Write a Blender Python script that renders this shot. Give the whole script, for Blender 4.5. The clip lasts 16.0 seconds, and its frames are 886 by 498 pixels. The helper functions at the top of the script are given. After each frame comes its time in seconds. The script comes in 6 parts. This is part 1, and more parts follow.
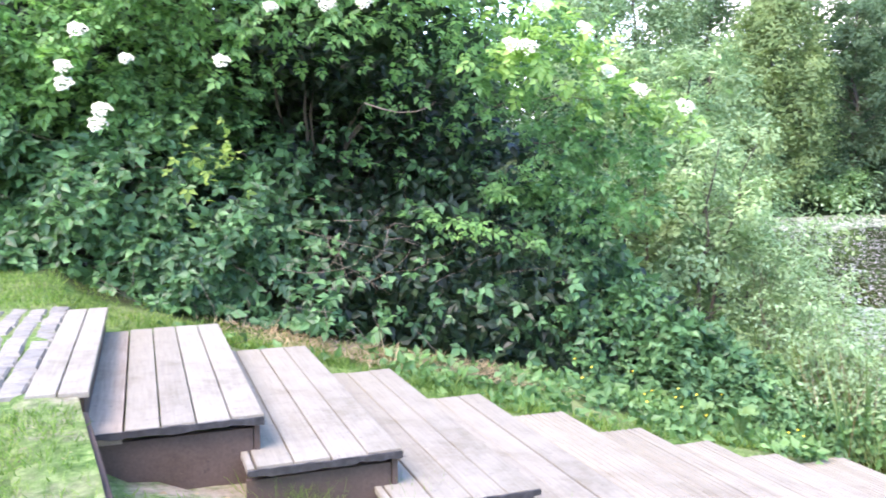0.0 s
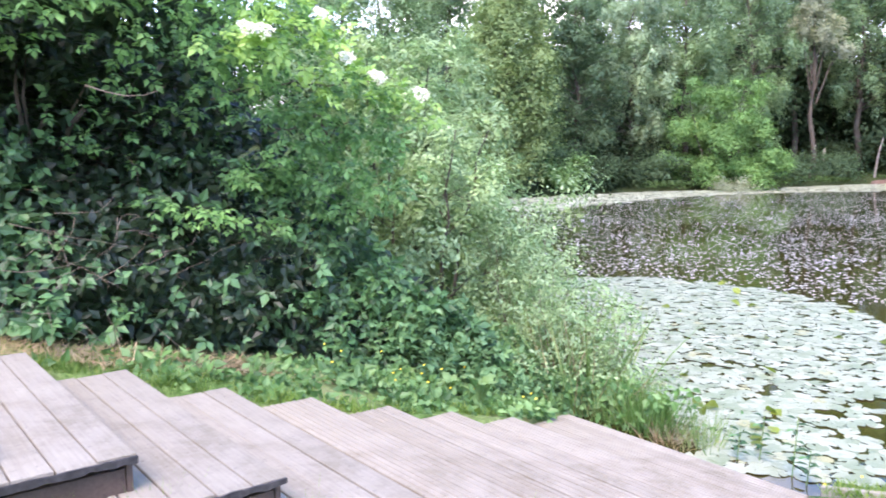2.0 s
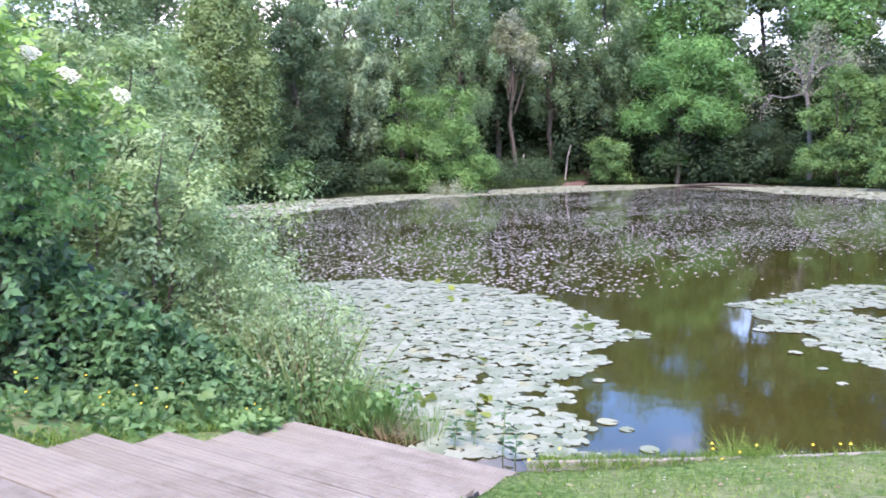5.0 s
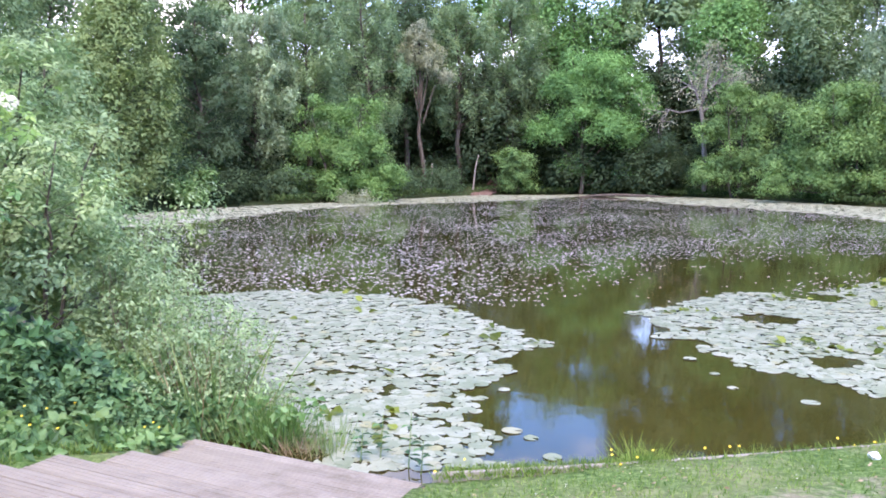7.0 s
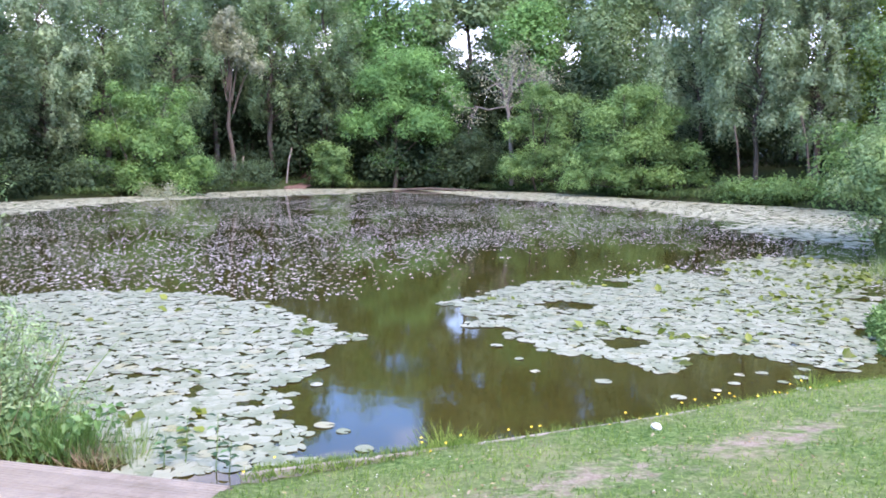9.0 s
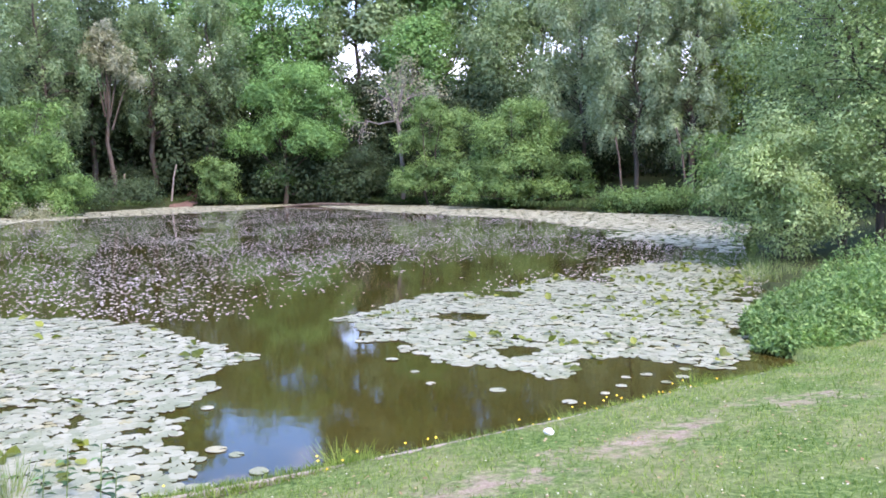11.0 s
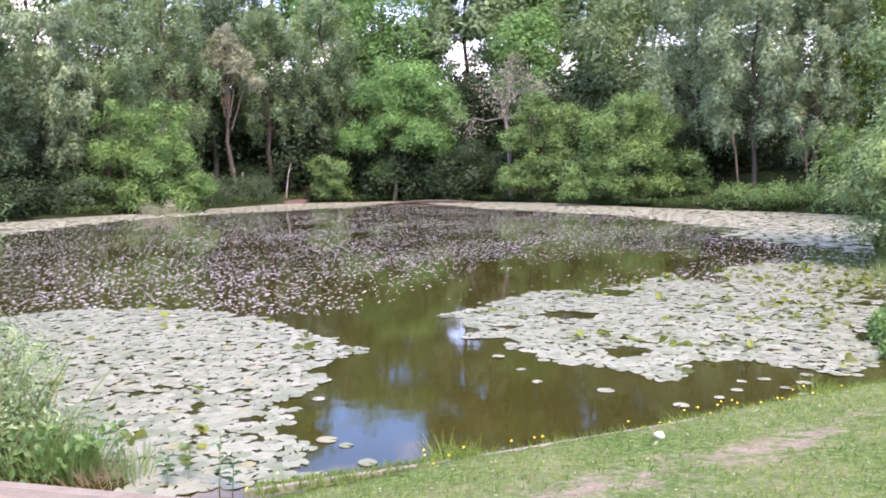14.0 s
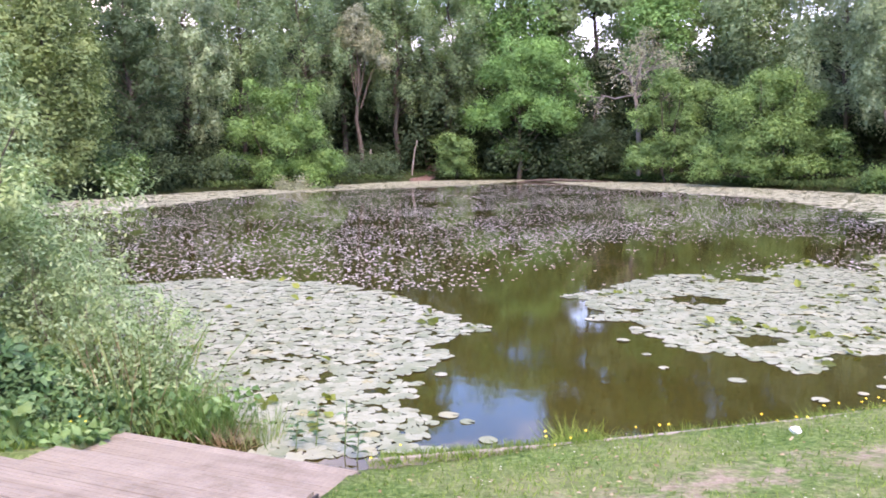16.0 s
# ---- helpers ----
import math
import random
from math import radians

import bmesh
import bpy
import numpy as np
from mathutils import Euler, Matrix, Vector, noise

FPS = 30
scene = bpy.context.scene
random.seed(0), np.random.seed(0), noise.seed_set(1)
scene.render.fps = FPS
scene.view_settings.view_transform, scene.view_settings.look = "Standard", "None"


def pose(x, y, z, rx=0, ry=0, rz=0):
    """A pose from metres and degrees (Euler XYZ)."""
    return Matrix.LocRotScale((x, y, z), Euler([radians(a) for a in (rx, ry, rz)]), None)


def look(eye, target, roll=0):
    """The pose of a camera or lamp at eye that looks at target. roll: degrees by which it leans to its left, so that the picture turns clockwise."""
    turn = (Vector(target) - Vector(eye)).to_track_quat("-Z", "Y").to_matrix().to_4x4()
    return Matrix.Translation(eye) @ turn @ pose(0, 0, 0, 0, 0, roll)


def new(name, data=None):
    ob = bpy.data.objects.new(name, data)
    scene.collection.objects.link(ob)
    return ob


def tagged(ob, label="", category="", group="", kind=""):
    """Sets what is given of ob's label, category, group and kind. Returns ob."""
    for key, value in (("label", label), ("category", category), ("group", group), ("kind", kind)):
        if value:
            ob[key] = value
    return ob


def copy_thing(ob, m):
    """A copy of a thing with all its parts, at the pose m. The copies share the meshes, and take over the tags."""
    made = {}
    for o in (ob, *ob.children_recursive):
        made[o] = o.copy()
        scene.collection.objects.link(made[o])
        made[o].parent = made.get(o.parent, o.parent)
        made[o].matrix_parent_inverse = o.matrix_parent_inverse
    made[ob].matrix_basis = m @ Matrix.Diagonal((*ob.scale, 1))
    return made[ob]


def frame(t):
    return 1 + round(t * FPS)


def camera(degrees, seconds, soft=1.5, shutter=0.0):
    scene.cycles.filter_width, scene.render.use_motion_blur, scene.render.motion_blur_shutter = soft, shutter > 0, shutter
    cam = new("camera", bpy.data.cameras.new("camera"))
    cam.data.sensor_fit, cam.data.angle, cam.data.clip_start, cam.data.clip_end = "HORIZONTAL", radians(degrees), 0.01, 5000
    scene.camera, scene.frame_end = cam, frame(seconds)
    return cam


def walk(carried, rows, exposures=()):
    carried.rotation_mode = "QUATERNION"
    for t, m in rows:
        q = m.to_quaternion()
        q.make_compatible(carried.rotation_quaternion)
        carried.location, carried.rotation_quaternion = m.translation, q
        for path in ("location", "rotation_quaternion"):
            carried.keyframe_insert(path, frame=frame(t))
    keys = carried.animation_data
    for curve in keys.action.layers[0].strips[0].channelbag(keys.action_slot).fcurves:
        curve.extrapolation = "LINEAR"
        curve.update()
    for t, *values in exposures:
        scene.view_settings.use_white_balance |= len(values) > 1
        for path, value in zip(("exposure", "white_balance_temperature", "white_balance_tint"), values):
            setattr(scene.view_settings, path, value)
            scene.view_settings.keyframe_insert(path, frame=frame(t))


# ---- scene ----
cam = camera(57.7, 16.0, soft=1.75, shutter=0.4)
PATH = [
    (0, (-0.026, 0.019, 2.504), (-1.703, 1.09, 2.305), -0.2),
    (0.5, (-0.013, 0.032, 2.5), (-1.607, 1.222, 2.292), 0.1),
    (1, (0.006, 0.046, 2.511), (-1.499, 1.345, 2.292), -0.1),
    (1.5, (0.024, 0.055, 2.511), (-1.389, 1.452, 2.283), -0.4),
    (2, (0.036, 0.07, 2.512), (-1.241, 1.59, 2.273), -0.5),
    (2.5, (0.034, 0.087, 2.517), (-1.171, 1.667, 2.283), -0.6),
    (3, (0.048, 0.096, 2.51), (-1.038, 1.759, 2.275), -0.1),
    (3.5, (0.041, 0.116, 2.498), (-0.903, 1.862, 2.254), -0.4),
    (4, (0.061, 0.119, 2.502), (-0.813, 1.904, 2.28), -0.5),
    (4.5, (0.084, 0.12, 2.507), (-0.717, 1.939, 2.28), -0.7),
    (4.7, (0.082, 0.117, 2.507), (-0.676, 1.953, 2.278), -0.6),
    (6.8, (0.116, 0.1, 2.539), (-0.377, 2.025, 2.316), -0.2),
    (7, (0.117, 0.104, 2.543), (-0.366, 2.033, 2.332), 0.1),
    (7.5, (0.128, 0.108, 2.539), (-0.266, 2.056, 2.315), 0.5),
    (8, (0.148, 0.116, 2.537), (-0.133, 2.082, 2.307), 0.4),
    (8.5, (0.163, 0.111, 2.54), (0.038, 2.095, 2.325), 1.3),
    (9, (0.179, 0.111, 2.537), (0.146, 2.098, 2.314), 0.7),
    (9.5, (0.187, 0.104, 2.537), (0.246, 2.094, 2.35), 0.7),
    (10, (0.194, 0.09, 2.541), (0.395, 2.07, 2.352), 0.7),
    (12.5, (0.204, 0.084, 2.545), (0.434, 2.063, 2.369), -0.6),
    (13, (0.198, 0.085, 2.546), (0.385, 2.069, 2.376), -0.7),
    (13.5, (0.196, 0.093, 2.544), (0.247, 2.086, 2.378), -1.2),
    (14, (0.193, 0.097, 2.542), (0.158, 2.087, 2.348), -0.4),
    (14.5, (0.184, 0.114, 2.543), (0.065, 2.097, 2.311), 0.0),
    (15, (0.174, 0.125, 2.542), (-0.033, 2.1, 2.297), -0.3),
    (15.5, (0.175, 0.134, 2.54), (-0.088, 2.101, 2.294), -0.2),
    (16, (0.163, 0.133, 2.539), (-0.174, 2.089, 2.293), 0.0),
]
EXPOSURE = [(0, 2.23, 7050, 27), (1, 2.19, 7050, 28), (2, 2.00, 7000, 31), (3, 1.83, 6900, 34), (4, 1.73, 6900, 35), (10, 1.69, 6900, 36), (12.5, 1.68, 7750, 41), (16, 1.71, 7750, 44)]
walk(cam, [(t, look(eye, target, roll)) for t, eye, target, roll in PATH], EXPOSURE)

# ---- light ----
SUN_EL, SUN_AZ = radians(52), radians(158)          # azimuth clockwise from +Y
world = bpy.data.worlds.new("sky")
scene.world = world
world.use_nodes = True
wn, wl = world.node_tree.nodes, world.node_tree.links
wn.clear()
sky = wn.new("ShaderNodeTexSky")
sky.sky_type, sky.sun_disc, sky.sun_elevation, sky.sun_rotation = "NISHITA", False, SUN_EL, SUN_AZ
sky.ozone_density, sky.dust_density = 4.0, 0.4
coord = wn.new("ShaderNodeTexCoord")
stretch = wn.new("ShaderNodeMapping")
stretch.inputs["Scale"].default_value = (1.0, 1.0, 2.2)
stretch.inputs["Location"].default_value = (3.1, 1.25, 1.7)
puff = wn.new("ShaderNodeTexNoise")
puff.inputs["Scale"].default_value, puff.inputs["Detail"].default_value = 2.3, 7.0
puff.inputs["Roughness"].default_value = 0.58
cover = wn.new("ShaderNodeValToRGB")
cover.color_ramp.elements[0].position, cover.color_ramp.elements[1].position = 0.505, 0.68
cloud = wn.new("ShaderNodeMixRGB")
cloud.inputs[2].default_value = (12.0, 12.3, 12.8, 1)
back = wn.new("ShaderNodeBackground")
back.inputs["Strength"].default_value = 0.15
wout = wn.new("ShaderNodeOutputWorld")
wl.new(coord.outputs["Generated"], stretch.inputs["Vector"])
wl.new(stretch.outputs[0], puff.inputs["Vector"])
wl.new(puff.outputs[0], cover.inputs[0])
split = wn.new("ShaderNodeSeparateXYZ")
wl.new(coord.outputs["Generated"], split.inputs[0])
haze = wn.new("ShaderNodeValToRGB")              # white summer haze low over the horizon
haze.color_ramp.elements[0].position, haze.color_ramp.elements[0].color = 0.02, (1, 1, 1, 1)
haze.color_ramp.elements[1].position, haze.color_ramp.elements[1].color = 0.24, (0, 0, 0, 1)
wl.new(split.outputs["Z"], haze.inputs[0])
either = wn.new("ShaderNodeMixRGB")
either.blend_type = "LIGHTEN"
either.inputs[0].default_value = 1.0
wl.new(cover.outputs[0], either.inputs[1])
wl.new(haze.outputs[0], either.inputs[2])
wl.new(either.outputs[0], cloud.inputs[0])
deep = wn.new("ShaderNodeHueSaturation")
deep.inputs["Saturation"].default_value = 1.3
deep.inputs["Value"].default_value = 1.75
wl.new(sky.outputs[0], deep.inputs["Color"])
wl.new(deep.outputs[0], cloud.inputs[1])
wl.new(cloud.outputs[0], back.inputs[0])
wl.new(back.outputs[0], wout.inputs[0])

sun_data = bpy.data.lights.new("sun", "SUN")
sun_data.energy, sun_data.angle, sun_data.color = 1.75, radians(34), (1.0, 0.92, 0.80)
sun = new("sun", sun_data)
sun.rotation_euler = Vector((-math.sin(SUN_AZ) * math.cos(SUN_EL), -math.cos(SUN_AZ) * math.cos(SUN_EL), -math.sin(SUN_EL))).to_track_quat("-Z", "Y").to_euler()

# ---- materials ----
def material(name):
    m = bpy.data.materials.new(name)
    m.use_nodes = True
    return m, m.node_tree.nodes, m.node_tree.links, m.node_tree.nodes["Principled BSDF"]


def noise_node(nodes, links, scale, detail=4, rough=0.55, coords="Object", squash=None):
    c = nodes.new("ShaderNodeTexCoord")
    n = nodes.new("ShaderNodeTexNoise")
    n.inputs["Scale"].default_value, n.inputs["Detail"].default_value, n.inputs["Roughness"].default_value = scale, detail, rough
    if squash:
        mp = nodes.new("ShaderNodeMapping")
        mp.inputs["Scale"].default_value = squash
        links.new(c.outputs[coords], mp.inputs[0])
        links.new(mp.outputs[0], n.inputs["Vector"])
    else:
        links.new(c.outputs[coords], n.inputs["Vector"])
    return n.outputs[0]


def ramp(nodes, links, fac, stops):
    r = nodes.new("ShaderNodeValToRGB")
    while len(r.color_ramp.elements) < len(stops):
        r.color_ramp.elements.new(0.5)
    for e, (p, c) in zip(r.color_ramp.elements, stops):
        e.position, e.color = p, (*c, 1)
    links.new(fac, r.inputs[0])
    return r.outputs[0]


def blend(nodes, links, fac, a, b, mode="MIX"):
    x = nodes.new("ShaderNodeMixRGB")
    x.blend_type = mode
    for i, v in ((0, fac), (1, a), (2, b)):
        if isinstance(v, (int, float)):
            x.inputs[i].default_value = v
        elif isinstance(v, tuple):
            x.inputs[i].default_value = (*v, 1)
        else:
            links.new(v, x.inputs[i])
    return x.outputs[0]


def bump(nodes, links, height, strength, distance, into):
    b = nodes.new("ShaderNodeBump")
    b.inputs["Strength"].default_value, b.inputs["Distance"].default_value = strength, distance
    links.new(height, b.inputs["Height"])
    links.new(b.outputs[0], into.inputs["Normal"])


def leaf_material(name, dark, mid, light, through_light=0.3, rough=0.45, clump=0.8, spec=0.3):
    """Leaves: every leaf has a tone of its own, and whole sprays lean to the darker or lighter side."""
    m, n, l, p = material(name)
    geo = n.new("ShaderNodeNewGeometry")
    own = ramp(n, l, geo.outputs["Random Per Island"], [(0.0, dark), (0.5, mid), (1.0, light)])
    patch = noise_node(n, l, clump, 3)
    lean = ramp(n, l, patch, [(0.35, (0.72, 0.76, 0.74)), (0.68, (1.25, 1.22, 1.05))])
    col = blend(n, l, 1.0, own, lean, "MULTIPLY")
    l.new(col, p.inputs["Base Color"])
    p.inputs["Roughness"].default_value = rough
    p.inputs["Specular IOR Level"].default_value = spec
    tr = n.new("ShaderNodeBsdfTranslucent")
    l.new(blend(n, l, 1.0, col, (1.0, 1.12, 0.75), "MULTIPLY"), tr.inputs[0])
    mix = n.new("ShaderNodeMixShader")
    mix.inputs[0].default_value = through_light
    l.new(p.outputs[0], mix.inputs[1])
    l.new(tr.outputs[0], mix.inputs[2])
    l.new(mix.outputs[0], n["Material Output"].inputs[0])
    return m


def bark_material(name, a, b, scale=6):
    m, n, l, p = material(name)
    f = noise_node(n, l, scale, 6, 0.65, squash=(1, 1, 0.25))
    l.new(ramp(n, l, f, [(0.3, a), (0.7, b)]), p.inputs["Base Color"])
    p.inputs["Roughness"].default_value = 0.9
    bump(n, l, f, 0.6, 0.03, p)
    return m


M_BRAMBLE = leaf_material("bramble_leaf", (0.022, 0.062, 0.024), (0.048, 0.125, 0.048), (0.125, 0.275, 0.110), 0.28, 0.42, 1.3, 0.4)
# Ivy green lowered further: the shade of the hedge's hollows is in it.
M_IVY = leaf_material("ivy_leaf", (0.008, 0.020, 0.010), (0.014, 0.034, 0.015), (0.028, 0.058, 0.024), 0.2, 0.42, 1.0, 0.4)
M_ELDER = leaf_material("elder_leaf", (0.075, 0.170, 0.060), (0.140, 0.300, 0.105), (0.245, 0.470, 0.170), 0.45, 0.45, 0.9)
M_ELDERTIP = leaf_material("young_elder_leaf", (0.17, 0.33, 0.085), (0.26, 0.45, 0.12), (0.38, 0.58, 0.18), 0.4, 0.45, 0.9)
M_WILLOW = leaf_material("willow_leaf", (0.200, 0.300, 0.145), (0.288, 0.418, 0.200), (0.400, 0.560, 0.285), 0.36, 0.7, 1.0, 0.12)
M_SALLOW = leaf_material("sallow_leaf", (0.215, 0.325, 0.165), (0.315, 0.450, 0.245), (0.430, 0.580, 0.345), 0.40, 0.65, 1.0, 0.2)
M_ALDER = leaf_material("alder_leaf", (0.150, 0.218, 0.098), (0.188, 0.272, 0.120), (0.240, 0.340, 0.152), 0.30, 0.75, 0.5, 0.08)
M_BIRCH = leaf_material("birch_leaf", (0.150, 0.238, 0.132), (0.200, 0.308, 0.174), (0.272, 0.404, 0.236), 0.36, 0.75, 0.4, 0.08)
M_WEEP = leaf_material("weeping_leaf", (0.198, 0.280, 0.178), (0.270, 0.372, 0.240), (0.370, 0.492, 0.328), 0.36, 0.75, 0.4, 0.08)
M_PALE = leaf_material("pale_leaf", (0.290, 0.310, 0.235), (0.375, 0.400, 0.310), (0.480, 0.510, 0.400), 0.48, 0.75, 0.5, 0.08)
M_MAPLE = leaf_material("maple_leaf", (0.100, 0.222, 0.080), (0.150, 0.318, 0.118), (0.215, 0.440, 0.165), 0.32, 0.75, 0.5, 0.08)
M_SHRUB = leaf_material("shrub_leaf", (0.115, 0.210, 0.080), (0.165, 0.295, 0.115), (0.235, 0.405, 0.165), 0.34, 0.75, 0.5, 0.08)
M_DARKLEAF = leaf_material("wood_leaf", (0.075, 0.124, 0.074), (0.096, 0.159, 0.095), (0.123, 0.204, 0.122), 0.45, 0.75, 0.3, 0.08)
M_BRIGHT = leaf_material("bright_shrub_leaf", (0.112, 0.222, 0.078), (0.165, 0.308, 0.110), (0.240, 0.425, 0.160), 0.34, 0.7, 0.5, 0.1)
# Darkened leaf: shade under the canopies and inside the hedge put into colour.
M_SHADETINT = leaf_material("shade_tinted_leaf", (0.030, 0.052, 0.028), (0.045, 0.078, 0.042), (0.066, 0.112, 0.060), 0.3, 0.75, 0.3, 0.08)
# Yellow-green leaf; on the deep-wood tree its brightness stands in for sunlight.
M_SUNNY = leaf_material("sunny_leaf", (0.14, 0.22, 0.06), (0.21, 0.31, 0.085), (0.30, 0.40, 0.12), 0.5, 0.75, 0.5, 0.08)
M_WEED = leaf_material("weed_leaf", (0.058, 0.137, 0.046), (0.111, 0.234, 0.078), (0.208, 0.358, 0.150), 0.35, 0.45, 2.0)
M_DOCK = leaf_material("dock_leaf", (0.10, 0.20, 0.065), (0.17, 0.29, 0.11), (0.26, 0.40, 0.19), 0.35, 0.4, 2.0)
M_GRASS = leaf_material("grass_blade", (0.088, 0.172, 0.038), (0.155, 0.270, 0.062), (0.290, 0.385, 0.130), 0.45, 0.7, 0.9, 0.1)
M_REED = leaf_material("reed_blade", (0.120, 0.210, 0.068), (0.205, 0.320, 0.115), (0.400, 0.465, 0.240), 0.4, 0.55, 1.5, 0.3)
M_RUSH = leaf_material("rush_blade", (0.075, 0.165, 0.040), (0.130, 0.265, 0.065), (0.230, 0.385, 0.120), 0.4, 0.55, 1.5, 0.3)
M_STRAW = leaf_material("dry_stem", (0.20, 0.145, 0.085), (0.33, 0.25, 0.155), (0.46, 0.38, 0.26), 0.1, 0.8, 1.5, 0.1)
M_BARK = bark_material("bark", (0.035, 0.028, 0.020), (0.110, 0.090, 0.068))
M_BIRCHBARK = bark_material("birch_bark", (0.14, 0.12, 0.095), (0.36, 0.33, 0.28), 4)
M_DEADWOOD = bark_material("dead_wood", (0.095, 0.088, 0.075), (0.22, 0.208, 0.182))
M_TWIG = bark_material("twig", (0.085, 0.064, 0.044), (0.215, 0.170, 0.122), 20)


def petal_material(name, a, b, rough=0.6):
    m, n, l, p = material(name)
    geo = n.new("ShaderNodeNewGeometry")
    l.new(ramp(n, l, geo.outputs["Random Per Island"], [(0.0, a), (1.0, b)]), p.inputs["Base Color"])
    p.inputs["Roughness"].default_value = rough
    return m


M_CREAM = petal_material("cream_petals", (0.40, 0.41, 0.27), (0.64, 0.63, 0.49))
M_YELLOW = petal_material("yellow_petals", (0.72, 0.52, 0.02), (0.85, 0.68, 0.05))
M_LITTER = petal_material("white_litter", (0.75, 0.76, 0.78), (0.82, 0.83, 0.85))
M_SPECK = petal_material("floating_leaf", (0.44, 0.45, 0.39), (0.78, 0.78, 0.71), 0.5)

# weathered decking
def deck_material(name, a, b, c, streak=0.6):
    """Sun-bleached boards: faint grain along the board, blotches of dirt and algae, pale scuffs and dark nail stains."""
    m, n, l, p = material(name)
    info = n.new("ShaderNodeObjectInfo")
    grain = noise_node(n, l, 9, 8, 0.7, squash=(0.35, 8, 8))
    blot = noise_node(n, l, 3.2, 6, 0.68)
    speck = noise_node(n, l, 26, 5, 0.7)
    col = blend(n, l, streak, b, ramp(n, l, grain, [(0.28, a), (0.5, b), (0.75, c)]))
    tone = ramp(n, l, info.outputs["Random"], [(0.0, (0.88, 0.87, 0.85)), (1.0, (1.06, 1.06, 1.06))])
    col = blend(n, l, 1.0, col, tone, "MULTIPLY")
    col = blend(n, l, 1.0, col, ramp(n, l, blot, [(0.30, (0.72, 0.69, 0.62)), (0.50, (1.0, 1.0, 1.0)), (0.68, (1.13, 1.14, 1.12))]), "MULTIPLY")
    col = blend(n, l, ramp(n, l, speck, [(0.60, (0, 0, 0)), (0.72, (0.75, 0.75, 0.75))]), col, tuple(0.45 * q for q in a))
    col = blend(n, l, ramp(n, l, speck, [(0.26, (0.5, 0.5, 0.5)), (0.34, (0, 0, 0))]), col, tuple(min(1.0, 1.45 * q) for q in c))
    l.new(col, p.inputs["Base Color"])
    p.inputs["Roughness"].default_value = 0.82
    bump(n, l, grain, 0.22, 0.004, p)
    return m


M_DECK = deck_material("weathered_deck", (0.172, 0.153, 0.118), (0.250, 0.228, 0.178), (0.312, 0.290, 0.232))
M_OLDDECK = deck_material("old_grooved_deck", (0.168, 0.148, 0.111), (0.244, 0.220, 0.168), (0.318, 0.292, 0.230), 0.5)
M_FASCIA = deck_material("brown_fascia", (0.040, 0.026, 0.019), (0.078, 0.052, 0.040), (0.120, 0.090, 0.066))
M_EDGING = deck_material("edging_board", (0.18, 0.17, 0.13), (0.29, 0.27, 0.22), (0.38, 0.36, 0.30))
M_SOILED = deck_material("soiled_deck", (0.176, 0.142, 0.106), (0.258, 0.212, 0.162), (0.340, 0.288, 0.228), 0.8)
m, n, l, p = material("black_membrane")
l.new(ramp(n, l, noise_node(n, l, 30, 4), [(0.3, (0.015, 0.014, 0.014)), (0.7, (0.05, 0.045, 0.045))]), p.inputs["Base Color"])
p.inputs["Roughness"].default_value = 0.7
M_MEMBRANE = m

# paving setts
m, n, l, p = material("pale_stone")
info = n.new("ShaderNodeObjectInfo")
f = noise_node(n, l, 14, 7, 0.7)
col = blend(n, l, 1.0, ramp(n, l, f, [(0.3, (0.16, 0.15, 0.12)), (0.7, (0.29, 0.275, 0.24))]), ramp(n, l, info.outputs["Random"], [(0, (0.8, 0.8, 0.8)), (1, (1.1, 1.08, 1.05))]), "MULTIPLY")
l.new(col, p.inputs["Base Color"])
p.inputs["Roughness"].default_value = 0.85
bump(n, l, f, 0.4, 0.01, p)
M_STONE = m

# lily pads
m, n, l, p = material("lily_pad")
geo = n.new("ShaderNodeNewGeometry")
info = n.new("ShaderNodeObjectInfo")
own = n.new("ShaderNodeMath")
own.operation = "ADD"
l.new(geo.outputs["Random Per Island"], own.inputs[0])
l.new(info.outputs["Random"], own.inputs[1])
wrap = n.new("ShaderNodeMath")
wrap.operation = "FRACT"
l.new(own.outputs[0], wrap.inputs[0])
col = ramp(n, l, wrap.outputs[0], [(0.0, (0.155, 0.198, 0.106)), (0.45, (0.224, 0.260, 0.164)), (0.95, (0.306, 0.332, 0.230)), (1.0, (0.26, 0.26, 0.12))])
spots = noise_node(n, l, 22, 4, 0.6)
col = blend(n, l, ramp(n, l, spots, [(0.55, (0, 0, 0)), (0.72, (0.35, 0.35, 0.35))]), col, (0.30, 0.28, 0.14))
l.new(col, p.inputs["Base Color"])
p.inputs["Roughness"].default_value = 0.5
p.inputs["Specular IOR Level"].default_value = 0.4
bump(n, l, spots, 0.25, 0.01, p)
M_PAD = m
m, n, l, p = material("far_pads")
geo = n.new("ShaderNodeNewGeometry")
l.new(ramp(n, l, geo.outputs["Random Per Island"], [(0.0, (0.26, 0.29, 0.17)), (1.0, (0.42, 0.44, 0.30))]), p.inputs["Base Color"])
p.inputs["Roughness"].default_value = 0.7
M_FARPAD = m
M_PADUP = leaf_material("raised_pad", (0.075, 0.110, 0.018), (0.140, 0.185, 0.030), (0.235, 0.290, 0.055), 0.35, 0.4, 2.0)

# pond water
m, n, l, p = material("pond_water")
murk = noise_node(n, l, 0.22, 3)
l.new(ramp(n, l, murk, [(0.35, (0.034, 0.031, 0.006)), (0.7, (0.050, 0.045, 0.010))]), p.inputs["Base Color"])
p.inputs["Roughness"].default_value = 0.035
p.inputs["IOR"].default_value = 1.333
